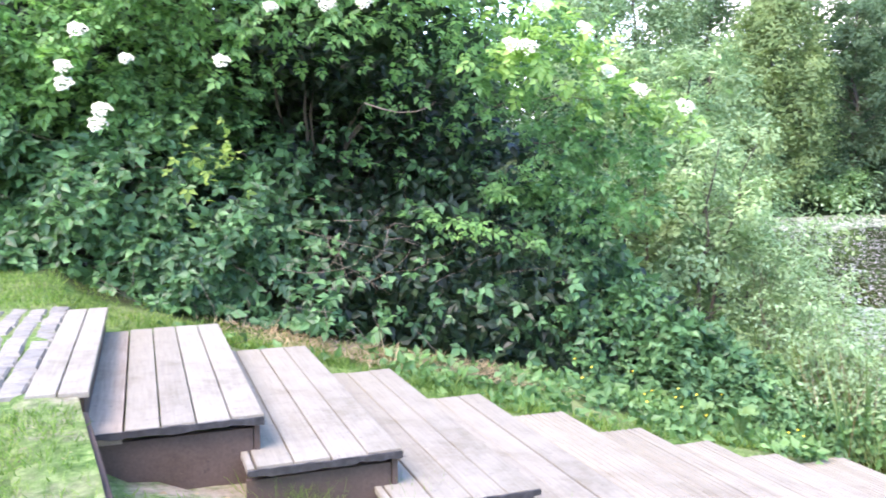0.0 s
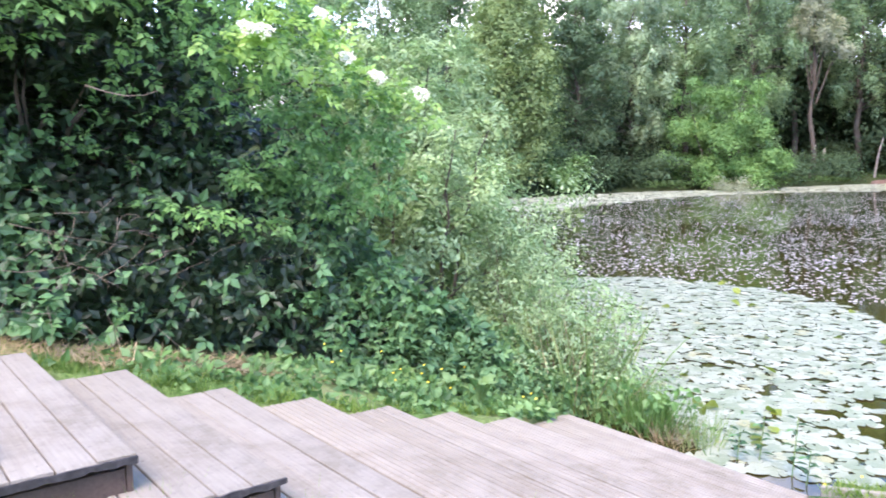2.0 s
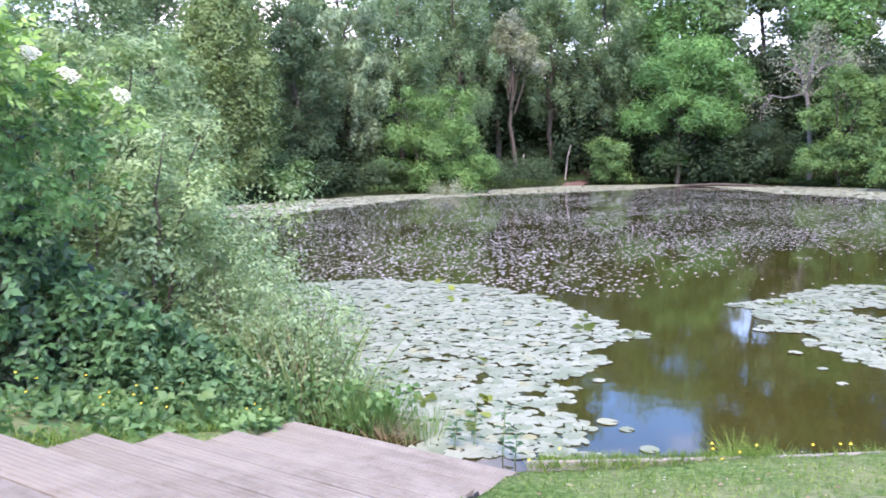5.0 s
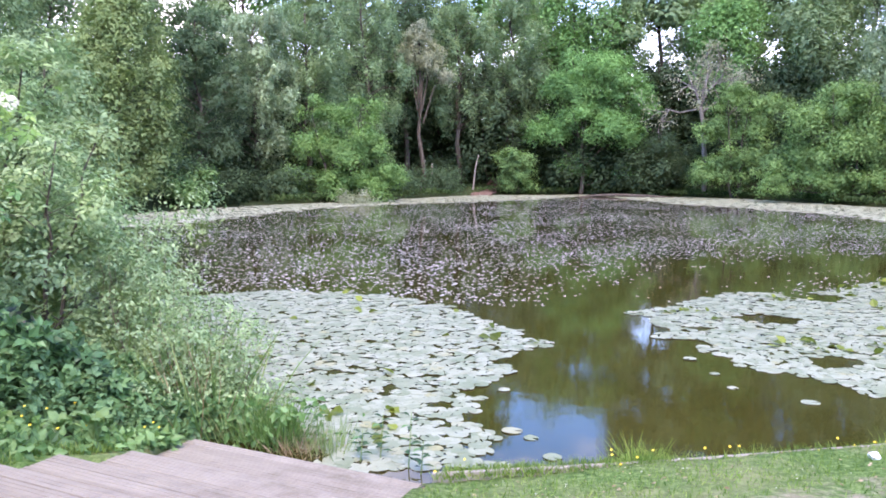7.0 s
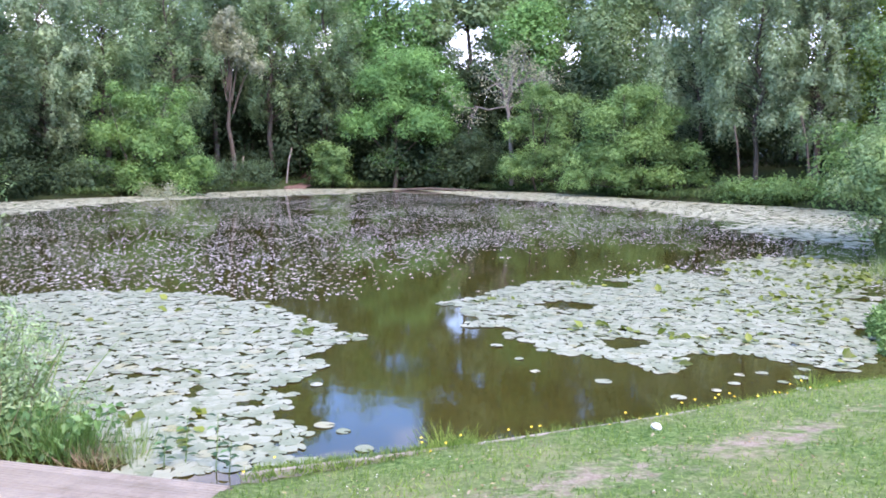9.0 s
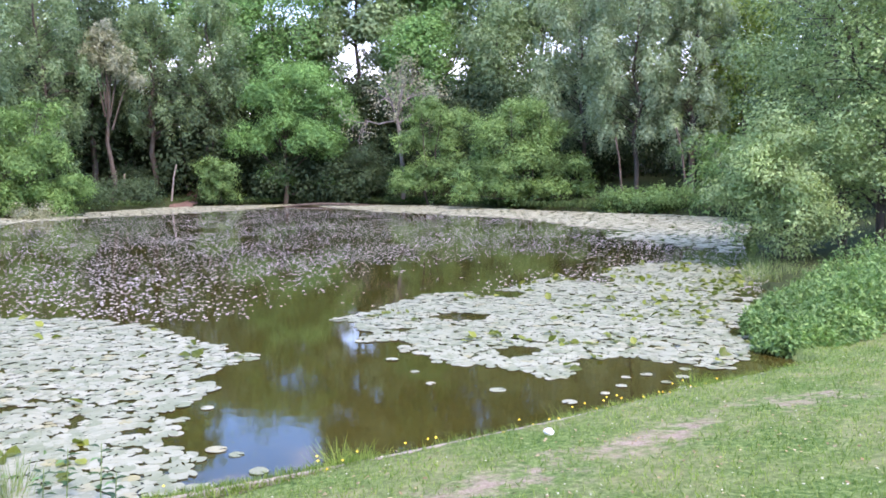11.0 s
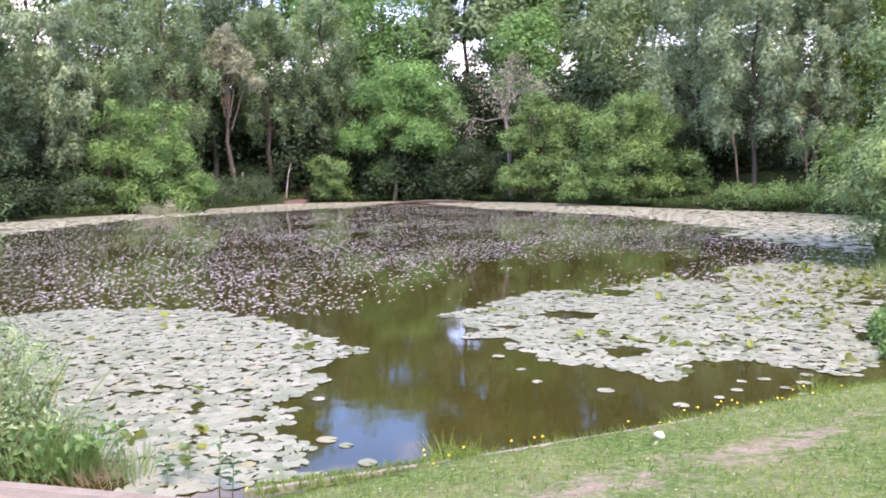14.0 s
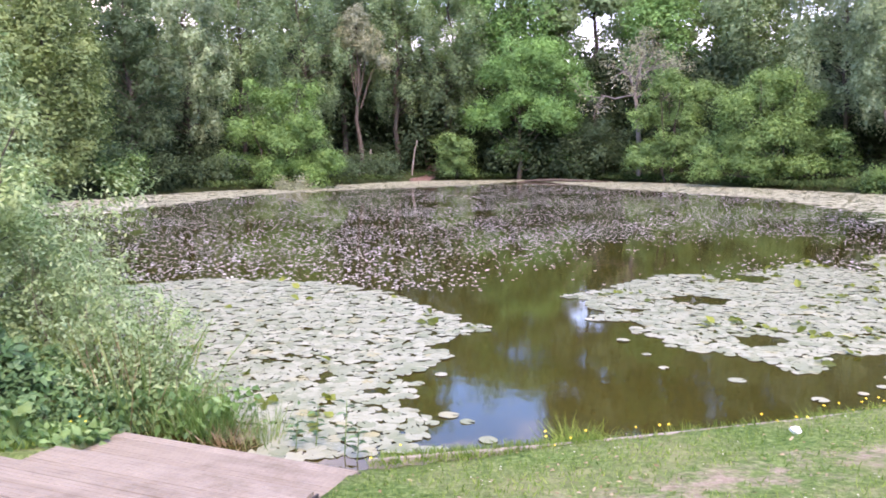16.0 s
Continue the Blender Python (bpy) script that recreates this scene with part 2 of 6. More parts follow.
rip = noise_node(n, l, 5.0, 3, 0.5)
bump(n, l, rip, 0.05, 0.02, p)
M_WATER = m

# ground: lawn with a worn path, leaf litter and mud under the trees
m, n, l, p = material("ground_cover")
fine = noise_node(n, l, 17, 9, 0.78)
broad = noise_node(n, l, 0.9, 5, 0.6)
mid = noise_node(n, l, 5, 7, 0.72)
green = ramp(n, l, fine, [(0.36, (0.026, 0.066, 0.014)), (0.50, (0.092, 0.175, 0.044)), (0.64, (0.225, 0.310, 0.108))])
green = blend(n, l, ramp(n, l, broad, [(0.42, (0, 0, 0)), (0.62, (0.55, 0.55, 0.55))]), green, ramp(n, l, mid, [(0.36, (0.12, 0.165, 0.055)), (0.64, (0.34, 0.315, 0.175))]))
soil = ramp(n, l, fine, [(0.3, (0.19, 0.152, 0.105)), (0.7, (0.40, 0.342, 0.255))])
worn = n.new("ShaderNodeAttribute")
worn.attribute_name = "worn"
wood = n.new("ShaderNodeAttribute")
wood.attribute_name = "woodland"
w1 = n.new("ShaderNodeMath")
w1.operation = "MULTIPLY_ADD"
l.new(mid, w1.inputs[0])
w1.inputs[1].default_value = 6.0
w1.inputs[2].default_value = -3.4
w2 = n.new("ShaderNodeMath")
w2.operation = "ADD"
w2.use_clamp = True
l.new(w1.outputs[0], w2.inputs[0])
l.new(worn.outputs["Fac"], w2.inputs[1])
w3 = n.new("ShaderNodeMath")
w3.operation = "MULTIPLY"
w3.use_clamp = True
l.new(w2.outputs[0], w3.inputs[0])
w4 = n.new("ShaderNodeMath")
w4.operation = "MULTIPLY"
w4.use_clamp = True
l.new(worn.outputs["Fac"], w4.inputs[0])
w4.inputs[1].default_value = 1.1
l.new(w4.outputs[0], w3.inputs[1])
col = blend(n, l, w3.outputs[0], green, soil)
# Woodland floor tone; shade under trees and hedge is put into it too.
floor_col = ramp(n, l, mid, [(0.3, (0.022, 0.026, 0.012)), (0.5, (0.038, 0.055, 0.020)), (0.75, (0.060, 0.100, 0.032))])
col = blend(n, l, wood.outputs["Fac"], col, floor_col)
l.new(col, p.inputs["Base Color"])
p.inputs["Roughness"].default_value = 0.95
p.inputs["Specular IOR Level"].default_value = 0.1
bump(n, l, fine, 0.7, 0.03, p)
M_GROUND = m
m, n, l, p = material("bare_earth")
f = noise_node(n, l, 6, 6, 0.7)
l.new(ramp(n, l, f, [(0.3, (0.085, 0.050, 0.036)), (0.7, (0.17, 0.105, 0.078))]), p.inputs["Base Color"])
p.inputs["Roughness"].default_value = 0.95
bump(n, l, f, 0.5, 0.03, p)
M_EARTH = m

# ---- mesh helpers ----
rng = np.random.default_rng(7)


def mesh_of(name, verts, tris, mat, smooth=False, normals=None):
    """A mesh from arrays of vertices and triangles."""
    verts, tris = np.asarray(verts, np.float32), np.asarray(tris, np.int32)
    me = bpy.data.meshes.new(name)
    me.vertices.add(len(verts))
    me.vertices.foreach_set("co", verts.ravel())
    me.loops.add(tris.size)
    me.loops.foreach_set("vertex_index", tris.ravel())
    me.polygons.add(len(tris))
    me.polygons.foreach_set("loop_start", np.arange(0, tris.size, 3, dtype=np.int32))
    me.polygons.foreach_set("use_smooth", np.full(len(tris), smooth))
    me.update(calc_edges=True)
    me.materials.append(mat)
    if normals is not None:                  # leaves take the light of the bough that they sit on
        me.polygons.foreach_set("use_smooth", np.ones(len(tris), bool))
        me.normals_split_custom_set_from_vertices(normals)
    return me


def joined(pieces):
    vs, fs, k = [], [], 0
    for v, f in pieces:
        vs.append(v)
        fs.append(np.asarray(f) + k)
        k += len(v)
    return np.concatenate(vs), np.concatenate(fs)


def sub(name, me, parent, label=""):
    """One mesh object as a part of a thing or of a part."""
    ob = new(name, me)
    ob.parent = parent
    return tagged(ob, label)


def base(name, at, label, category, group="", kind=""):
    """The empty at the base of a thing."""
    e = new(name)
    e.location = at
    e.empty_display_size = 0.1
    return tagged(e, label, category, group, kind)


def unit(a):
    return a / np.maximum(np.linalg.norm(a, axis=-1, keepdims=True), 1e-9)


def box(x0, x1, y0, y1, z0, z1, bev=0.0):
    """A box with bevelled top edges, as arrays."""
    b = min(bev, (x1 - x0) / 3, (y1 - y0) / 3)
    v = [(x0, y0, z0), (x1, y0, z0), (x1, y1, z0), (x0, y1, z0),
         (x0, y0, z1 - b), (x1, y0, z1 - b), (x1, y1, z1 - b), (x0, y1, z1 - b),
         (x0 + b, y0 + b, z1), (x1 - b, y0 + b, z1), (x1 - b, y1 - b, z1), (x0 + b, y1 - b, z1)]
    q = [(3, 2, 1, 0), (8, 9, 10, 11)]
    for a in (0, 4):
        q += [(a + i, a + (i + 1) % 4, a + 4 + (i + 1) % 4, a + 4 + i) for i in range(4)]
    t = [t for a, b2, c, d in q for t in ((a, b2, c), (a, c, d))]
    return np.array(v, float), np.array(t)


def tube(points, radii, sides=6):
    """A tapering limb along a line of points."""
    pts, rad = np.asarray(points, float), np.asarray(radii, float)
    tan = unit(np.gradient(pts, axis=0))
    ref = np.where(np.abs(tan[:, 2:3]) > 0.9, np.array([[1.0, 0, 0]]), np.array([[0, 0, 1.0]]))
    u = unit(np.cross(tan, ref))
    w = np.cross(tan, u)
    a = np.linspace(0, 2 * np.pi, sides, endpoint=False)
    ring = (np.cos(a)[None, :, None] * u[:, None] + np.sin(a)[None, :, None] * w[:, None]) * rad[:, None, None] + pts[:, None]
    v = ring.reshape(-1, 3)
    f = []
    for i in range(len(pts) - 1):
        for j in range(sides):
            k = (j + 1) % sides
            p, q, r, s = i * sides + j, i * sides + k, (i + 1) * sides + k, (i + 1) * sides + j
            f += [(p, q, r), (p, r, s)]
    last = (len(pts) - 1) * sides
    f += [(last, last + j, last + j + 1) for j in range(1, sides - 1)]
    return v, np.array(f)


# leaf shapes: length 1 along y, z is the upper side
LEAF = (np.array([(0, 0, 0), (0.25, 0.20, 0.04), (0.31, 0.52, 0.07), (0, 1.0, -0.10), (-0.31, 0.52, 0.07), (-0.25, 0.20, 0.04), (0, 0.45, -0.02)]), np.array([(6, 0, 1), (6, 1, 2), (6, 2, 3), (6, 3, 4), (6, 4, 5), (6, 5, 0)]))
SLIM = (np.array([(0, 0, 0), (0.20, 0.42, 0.03), (0, 1.0, -0.08), (-0.20, 0.42, 0.03)]), np.array([(0, 1, 2), (0, 2, 3)]))
OVAL = (np.array([(0, 0, 0), (0.30, 0.40, 0.06), (0.0, 0.45, -0.02), (-0.30, 0.40, 0.06), (0, 1.0, -0.10)]), np.array([(0, 1, 2), (0, 2, 3), (1, 4, 2), (2, 4, 3)]))
SPRAY = (np.array([(0, 0, 0), (0.38, 0.45, 0.08), (0, 1.0, -0.10), (-0.38, 0.45, 0.08)]), np.array([(0, 1, 2), (0, 2, 3)]))
SHARD = (np.array([(0, 0, 0), (0.34, 0.62, 0.05), (-0.26, 0.95, -0.05)]), np.array([(0, 1, 2)]))
BLADE = (np.array([(-0.05, 0, 0), (0.05, 0, 0), (0.035, 0.55, 0.03), (-0.035, 0.55, 0.03), (0, 1.0, 0.16)]), np.array([(0, 1, 2), (0, 2, 3), (3, 2, 4)]))


def leaves(at, along, up, size, shape, wide=None):
    """Leaves at many places: along is the way that each points, up its upper side."""
    n = len(at)
    y = unit(along)
    x = unit(np.cross(y, up))
    z = np.cross(x, y)
    t, f = shape
    sx = size if wide is None else size * wide
    v = at[:, None] + x[:, None] * (t[None, :, 0:1] * sx[:, None, None]) + y[:, None] * (t[None, :, 1:2] * size[:, None, None]) + z[:, None] * (t[None, :, 2:3] * size[:, None, None])
    k = len(t)
    return v.reshape(-1, 3), (f[None] + (np.arange(n) * k)[:, None, None]).reshape(-1, 3)


def random_dirs(n, r):
    return unit(r.normal(size=(n, 3)))


# ---- the lie of the land ----
POND = np.array([(-3.66, 6.25), (-1.46, 5.86), (-0.9, 6.14), (0.31, 6.66), (2.0, 7.44), (3.7, 8.36), (4.87, 8.93), (6.07, 9.52), (6.3, 11.0), (7.6, 13.8), (10.3, 18.4), (12.2, 23.2), (14.5, 28.0), (19.0, 36.0), (21.5, 43.0),
                 (19.6, 47.4), (17.0, 49.2), (14.4, 52.4), (11.5, 56.2), (8.5, 61.6), (4.5, 64.9), (-1.0, 67.4), (-4.5, 68.6), (-9.3, 66.2), (-13.6, 64.2), (-16.7, 56.6), (-18.8, 50.6), (-22.1, 46.5), (-24.3, 39.6), (-25.7, 35.0), (-21.5, 27.0), (-14.0, 20.5), (-9.5, 13.6), (-6.6, 9.2), (-5.0, 7.2)])


def inside(poly, x, y):
    hit = np.zeros(np.shape(x), bool)
    for (x0, y0), (x1, y1) in zip(poly, np.roll(poly, -1, 0)):
        cross = (y0 > y) != (y1 > y)
        hit ^= cross & (x < (x1 - x0) * (y - y0) / (y1 - y0 + 1e-12) + x0)
    return hit


def edge_distance(poly, x, y, closed=True):
    best = np.full(np.shape(x), 1e9)
    ends = list(zip(poly, np.roll(poly, -1, 0))) if closed else list(zip(poly[:-1], poly[1:]))
    for a, b in ends:
        d = b - a
        t = np.clip(((x - a[0]) * d[0] + (y - a[1]) * d[1]) / (d @ d), 0, 1)
        best = np.minimum(best, np.hypot(x - a[0] - t * d[0], y - a[1] - t * d[1]))
    return best


def step01(v, a, b):
    t = np.clip((v - a) / (b - a), 0, 1)
    return t * t * (3 - 2 * t)


def waves(x, y, s, k=0.0):
    return (np.sin(x * s + 1.3 + k) * np.cos(y * s * 1.17 + 0.7 - k) + np.sin(x * s * 2.3 - y * s * 1.9 + 2.1 + k) * 0.5 + np.cos(y * s * 3.1 + x * s * 0.7 + k) * 0.3) / 1.8


FLIGHT_RUN = [-1.2, 0.46, 1.06, 1.61, 2.16, 2.76, 3.34, 3.93, 4.53, 5.30, 5.6]
FLIGHT_Z = [1.43, 1.43, 1.27, 1.11, 0.95, 0.79, 0.63, 0.47, 0.31, 0.15, 0.10]
FLIGHT = np.array([(-5.56, 1.0), (-5.5, 1.66), (-5.2, 2.2), (-4.85, 2.7), (-4.45, 3.2), (-4.22, 3.75), (-3.7, 5.4), (-3.66, 6.3), (-1.5, 5.85), (-1.52, 4.95), (-1.95, 3.5), (-2.3, 2.7), (-2.66, 2.25), (-3.05, 1.68), (-3.4, 1.2), (-3.45, 0.55)])


def land(x, y):
    """Height of the ground."""
    x, y = np.asarray(x, float), np.asarray(y, float)
    d = edge_distance(POND, x, y)
    wet = inside(POND, x, y)
    lawn = 0.14 + 0.135 * np.clip((x + 1.45) * 0.47 - (y - 5.85) * 0.88, 0, 9)
    run = 0.21 * x + 0.977 * y
    stair = np.clip(0.10 + (5.35 - run) * 0.215, 0.05, 1.5) + 0.11 * (1 - step01(x, -5.0, -4.2)) * (1 - step01(run, 4.0, 5.4))
    w = step01(x, -2.6, 0.6)
    near = stair * (1 - w) + lawn * w
    top = (1 - step01(x, -2.5, -0.8)) * (1 - step01(y + 0.115 * (x + 3.4), 0.44, 0.52))
    near = near * (1 - top) + (1.55 + 0.01 * np.clip(-x - 3, 0, 4)) * top
    far = 0.16 + 0.9 * step01(d, 1, 9) + 0.10 * np.clip(d - 5, 0, 70) + 0.10 * waves(x, y, 0.5)
    k = step01(np.hypot(x, y - 2), 11, 16)
    left = (1 - step01(x, -7.6, -6.4)) * (1 - k)
    dry = near * (1 - k) + far * k
    dry = np.minimum(dry, 0.14 + 0.75 * d) * (1 - left) + (0.10 + np.minimum(dry, 0.5 + 0.3 * d)) * left
    dry = dry + 0.012 * waves(x, y, 3.1) * (1 - k)
    u, w = (x + 5.46) * 0.978 - (y - 0.92) * 0.208, (x + 5.46) * 0.208 + (y - 0.92) * 0.978
    dry = np.where((u > -0.6) & (u < 2.0) & (w < 0.0) & (w > -2.1), dry - 0.012, dry)          # bed of the paving
    side = edge_distance(np.array([(-3.4, 0.62), (-3.35, 1.2), (-3.0, 1.72), (-2.62, 2.28)]), x, y, False)
    dry = dry - 0.05 * np.clip(1 - side / 0.55, 0, 1) * (1 - top)
    under = np.interp(run, FLIGHT_RUN, FLIGHT_Z) - 0.30
    dry = np.where(inside(FLIGHT, x, y), np.minimum(dry, under), dry)
    return np.where(wet, -np.minimum(0.10 + 0.5 * d, 0.9), dry)


def sheet_axis(centre, near, far, n_near, n_far):
    core = np.linspace(-near, near, n_near)
    grow = near + (far - near) * np.linspace(0, 1, n_far + 1)[1:] ** 2.6
    return np.concatenate([-grow[::-1], core, grow]) + centre


gx = sheet_axis(0.5, 9.0, 600, 150, 46)
gy = sheet_axis(5.0, 6.5, 600, 110, 56)
X, Y = np.meshgrid(gx, gy)
Z = land(X, Y)
nx, ny = len(gx), len(gy)
idx = np.arange(nx * ny).reshape(ny, nx)
quad = np.stack([idx[:-1, :-1], idx[:-1, 1:], idx[1:, 1:], idx[1:, :-1]], -1).reshape(-1, 4)
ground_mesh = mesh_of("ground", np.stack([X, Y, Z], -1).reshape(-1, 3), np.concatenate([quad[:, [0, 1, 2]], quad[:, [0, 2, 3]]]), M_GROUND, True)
WORN = np.array([(-0.6, 4.3), (0.3, 5.0), (1.2, 5.5), (1.9, 5.95), (3.1, 6.55), (4.2, 7.2), (5.2, 7.5)])


def worn_at(x, y):
    d = edge_distance(WORN, x, y, False)
    foot = edge_distance(np.array([(-3.4, 0.72), (-3.3, 1.25), (-2.95, 1.75), (-2.55, 2.3)]), x, y, False)
    trod = np.clip(1.25 - foot / 0.40, 0, 1) * (y > 0.58)
    return trod + (1 - trod) * np.clip(1.0 - d / (0.68 + 0.25 * waves(x, y, 1.3)), 0, 1) * step01(waves(x, y, 2.4, 0.8), -0.85, 0.05)


worn_layer = ground_mesh.attributes.new("worn", "FLOAT", "POINT")
worn_layer.data.foreach_set("value", worn_at(X, Y).ravel().astype(np.float32))
# woodland floor mask, which also paints the shade under trees and hedge
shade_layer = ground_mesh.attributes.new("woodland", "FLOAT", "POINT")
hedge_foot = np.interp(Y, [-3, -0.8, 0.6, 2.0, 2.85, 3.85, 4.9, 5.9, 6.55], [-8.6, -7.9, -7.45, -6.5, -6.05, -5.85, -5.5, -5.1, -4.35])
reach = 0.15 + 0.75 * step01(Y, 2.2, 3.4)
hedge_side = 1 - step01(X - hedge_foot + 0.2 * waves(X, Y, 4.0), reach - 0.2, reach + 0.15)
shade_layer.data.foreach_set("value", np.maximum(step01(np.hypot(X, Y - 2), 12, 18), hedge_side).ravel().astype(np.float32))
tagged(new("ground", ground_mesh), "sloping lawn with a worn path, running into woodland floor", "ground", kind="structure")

# pond surface
bm = bmesh.new()
face = bm.faces.new([bm.verts.new((x, y, 0)) for x, y in POND + unit(POND - np.array([-2.0, 36.0])) * 0.45])
bmesh.ops.triangulate(bm, faces=[face])
me = bpy.data.meshes.new("water")
bm.normal_update()
if sum(f.normal.z for f in bm.faces) < 0:
    bmesh.ops.reverse_faces(bm, faces=bm.faces[:])
bm.to_mesh(me)
bm.free()
me.materials.append(M_WATER)
tagged(new("water", me), "still murky olive pond water with soft reflections", "water", kind="structure")

# ---- wooden steps ----
ALONG = np.array([0.978, -0.208])        # along the nosing, from the hedge to the lawn
FAR_END = [(-5.75, 0.995, 1.585), (-5.56, 1.68, 1.43), (-5.24, 2.195, 1.27), (-4.88, 2.68, 1.11), (-4.48, 3.157, 0.95), (-4.25, 3.72, 0.79), (-4.05, 4.28, 0.63), (-3.89, 4.845, 0.47), (-3.715, 5.42, 0.31), (-3.645, 6.195, 0.145)]


def grooved(prof, a, b, low):
    """A board from a to b with the given profile on its upper side."""
    m = len(prof)
    v = [(x, y, z) for x in (a, b) for y, z in prof] + [(x, y, low) for x in (a, b) for y, z in prof]
    q = []
    for i in range(m - 1):
        q += [(i + 1, i, m + i, m + i + 1), (2 * m + i, 2 * m + i + 1, 3 * m + i + 1, 3 * m + i), (i, i + 1, 2 * m + i + 1, 2 * m + i), (m + i + 1, m + i, 3 * m + i, 3 * m + i + 1)]
    q += [(0, 2 * m, 3 * m, m), (m - 1, 2 * m - 1, 4 * m - 1, 3 * m - 1)]
    return np.array(v, float), np.array([t for A, B, C, D in q for t in ((A, B, C), (A, C, D))])


def timber_step(i):
    x, y, z = FAR_END[i]
    long = 2.25 if i else 2.18
    old = i >= 5
    if i == 0:
        deep, boards = 0.25, 2
    elif i == 1:
        deep, boards = 0.58, 4
    elif i == 9:
        deep, boards = 0.82, 7
    else:
        deep, boards = 0.64, 5 if old else 4
    label = "weathered grey timber step with old grooved decking boards" if old else "weathered grey timber step with four wide decking boards"
    if i == 0:
        label = "pale timber boards edging the paving at the stair top"
    if i == 9:
        label = "lowest grooved timber landing at the water's edge"
    thing = base("timber_step", (x, y, z - 0.16), label, "step", "flight of timber steps")
    thing.rotation_euler = (0, 0, math.atan2(ALONG[1], ALONG[0]))
    wide = deep / boards
    r = random.Random(40 + i)
    mat = M_OLDDECK if old else M_DECK
    for j in range(boards):
        y1 = -j * wide
        y0 = y1 - wide + (0.007 if not old else 0.007)
        a, b = r.uniform(-0.02, 0.015), long + r.uniform(-0.02, 0.02)
        v, f = box(a, b, y0, y1, 0.132, 0.16 + r.uniform(-0.002, 0.002), 0.003)
        if old:                              # two shallow grooves along the board
            top = 0.16 + r.uniform(-0.002, 0.002)
            w3 = (y1 - y0) / 3
            prof = [(y0, top - 0.004), (y0 + 0.004, top)]
            for k in (1, 2):
                prof += [(y0 + k * w3 - 0.006, top), (y0 + k * w3, top - 0.010), (y0 + k * w3 + 0.006, top)]
            v, f = grooved(prof + [(y1 - 0.004, top), (y1, top - 0.004)], a, b, 0.132)
        v[:, 2] += (v[:, 0] / long) * r.uniform(-0.004, 0.004)
        sub("plank", mesh_of("plank", v, f, mat), thing)
    if i == 1:
        v, f = box(0.0, long, -0.735, -deep - 0.004, 0.10, 0.150)
        sub("back_board", mesh_of("back_board", v, f, M_SOILED), thing, "brown soil-covered board at the tread's back")
        deep = 0.735
    elif i > 1:
        v, f = box(0.01, long, -deep - 0.035, -deep - 0.004, 0.132, 0.1585, 0.003)
        sub("back_board", mesh_of("back_board", v, f, mat), thing, "weathered board tucked under the step above")
        deep += 0.035
    drop = -0.34 if i < 9 else -0.42
    v, f = box(0.01, long - 0.01, -0.045, -0.02, -0.06 if i < 9 else drop, 0.123)
    sub("riser", mesh_of("riser", v, f, M_FASCIA), thing, "dark brown riser board")
    v, f = box(long - 0.045, long - 0.015, -deep, -0.05, drop, 0.100)
    sub("end_board", mesh_of("end_board", v, f, M_FASCIA), thing, "dark brown end board")
    v, f = box(0.015, 0.045, -deep, -0.05, drop, 0.118)
    sub("end_board", mesh_of("end_board", v, f, M_FASCIA), thing, "dark brown end board")
    if i == 0:
        return
    m = 22
    yy = np.linspace(-deep, -0.004, m)
    hi = np.array([0.1565 + r.uniform(-0.003, 0.002) for _ in yy])
    lo = np.array([0.130 + r.uniform(-0.009, 0.006) for _ in yy])
    px = np.array([long + 0.024 + r.uniform(-0.002, 0.004) for _ in yy])
    v = np.concatenate([np.stack([px - d, yy, h], -1) for d, h in ((0, hi), (0, lo), (0.045, lo), (0.012, hi))])
    f = []
    for k in range(m - 1):
        for A, B in ((0, 1), (1, 2), (3, 0)):
            f += [(A * m + k, B * m + k, B * m + k + 1), (A * m + k, B * m + k + 1, A * m + k + 1)]
    f += [(m - 1, 2 * m - 1, 3 * m - 1), (m - 1, 3 * m - 1, 4 * m - 1), (0, 2 * m, m), (0, 3 * m, 2 * m)]
    f = np.array(f)
    sub("membrane", mesh_of("membrane", v, f, M_MEMBRANE), thing, "ragged black membrane edge")


for i in range(10):
    timber_step(i)

# retaining board beside the stair head
bx = base("retaining_board", (-3.46, 0.512, 1.15), "dark timber board holding back the lawn at the stair head", "board")
bx.rotation_euler = (0, 0, radians(-4.7))
v, f = box(0.0, 1.6, -0.025, 0.0, -0.35, 0.385, 0.004)
sub("board", mesh_of("board", v, f, M_FASCIA), bx)

# turf behind the board, trodden level with its top
gx2, gy2 = np.meshgrid(np.linspace(-0.30, 1.6, 60), np.linspace(-0.34, -0.027, 14))
zz = 0.415 + 0.010 * waves(gx2, gy2, 9.0) - 0.10 * np.clip((-0.26 - gy2) / 0.08, 0, 1)
ii = np.arange(840).reshape(14, 60)
qq = np.stack([ii[:-1, :-1], ii[:-1, 1:], ii[1:, 1:], ii[1:, :-1]], -1).reshape(-1, 4)
lip = np.stack([gx2[-1], gy2[-1], zz[-1] - 0.30], -1)
tv = np.concatenate([np.stack([gx2, gy2, zz], -1).reshape(-1, 3), lip])
tf = np.concatenate([qq[:, [0, 1, 2]], qq[:, [0, 2, 3]], np.array([t for k in range(59) for t in ((780 + k, 840 + k, 841 + k), (780 + k, 841 + k, 781 + k))])])
tm = mesh_of("turf_edge", tv, tf, M_GROUND, True)
tm.attributes.new("worn", "FLOAT", "POINT").data.foreach_set("value", np.clip(0.45 + 0.5 * waves(tv[:, 0], tv[:, 1], 5.0), 0, 1).astype(np.float32))
turf = tagged(new("turf_edge", tm), "trodden turf strip behind the retaining board", "turf", kind="structure")
turf.location, turf.rotation_euler = bx.location, bx.rotation_euler

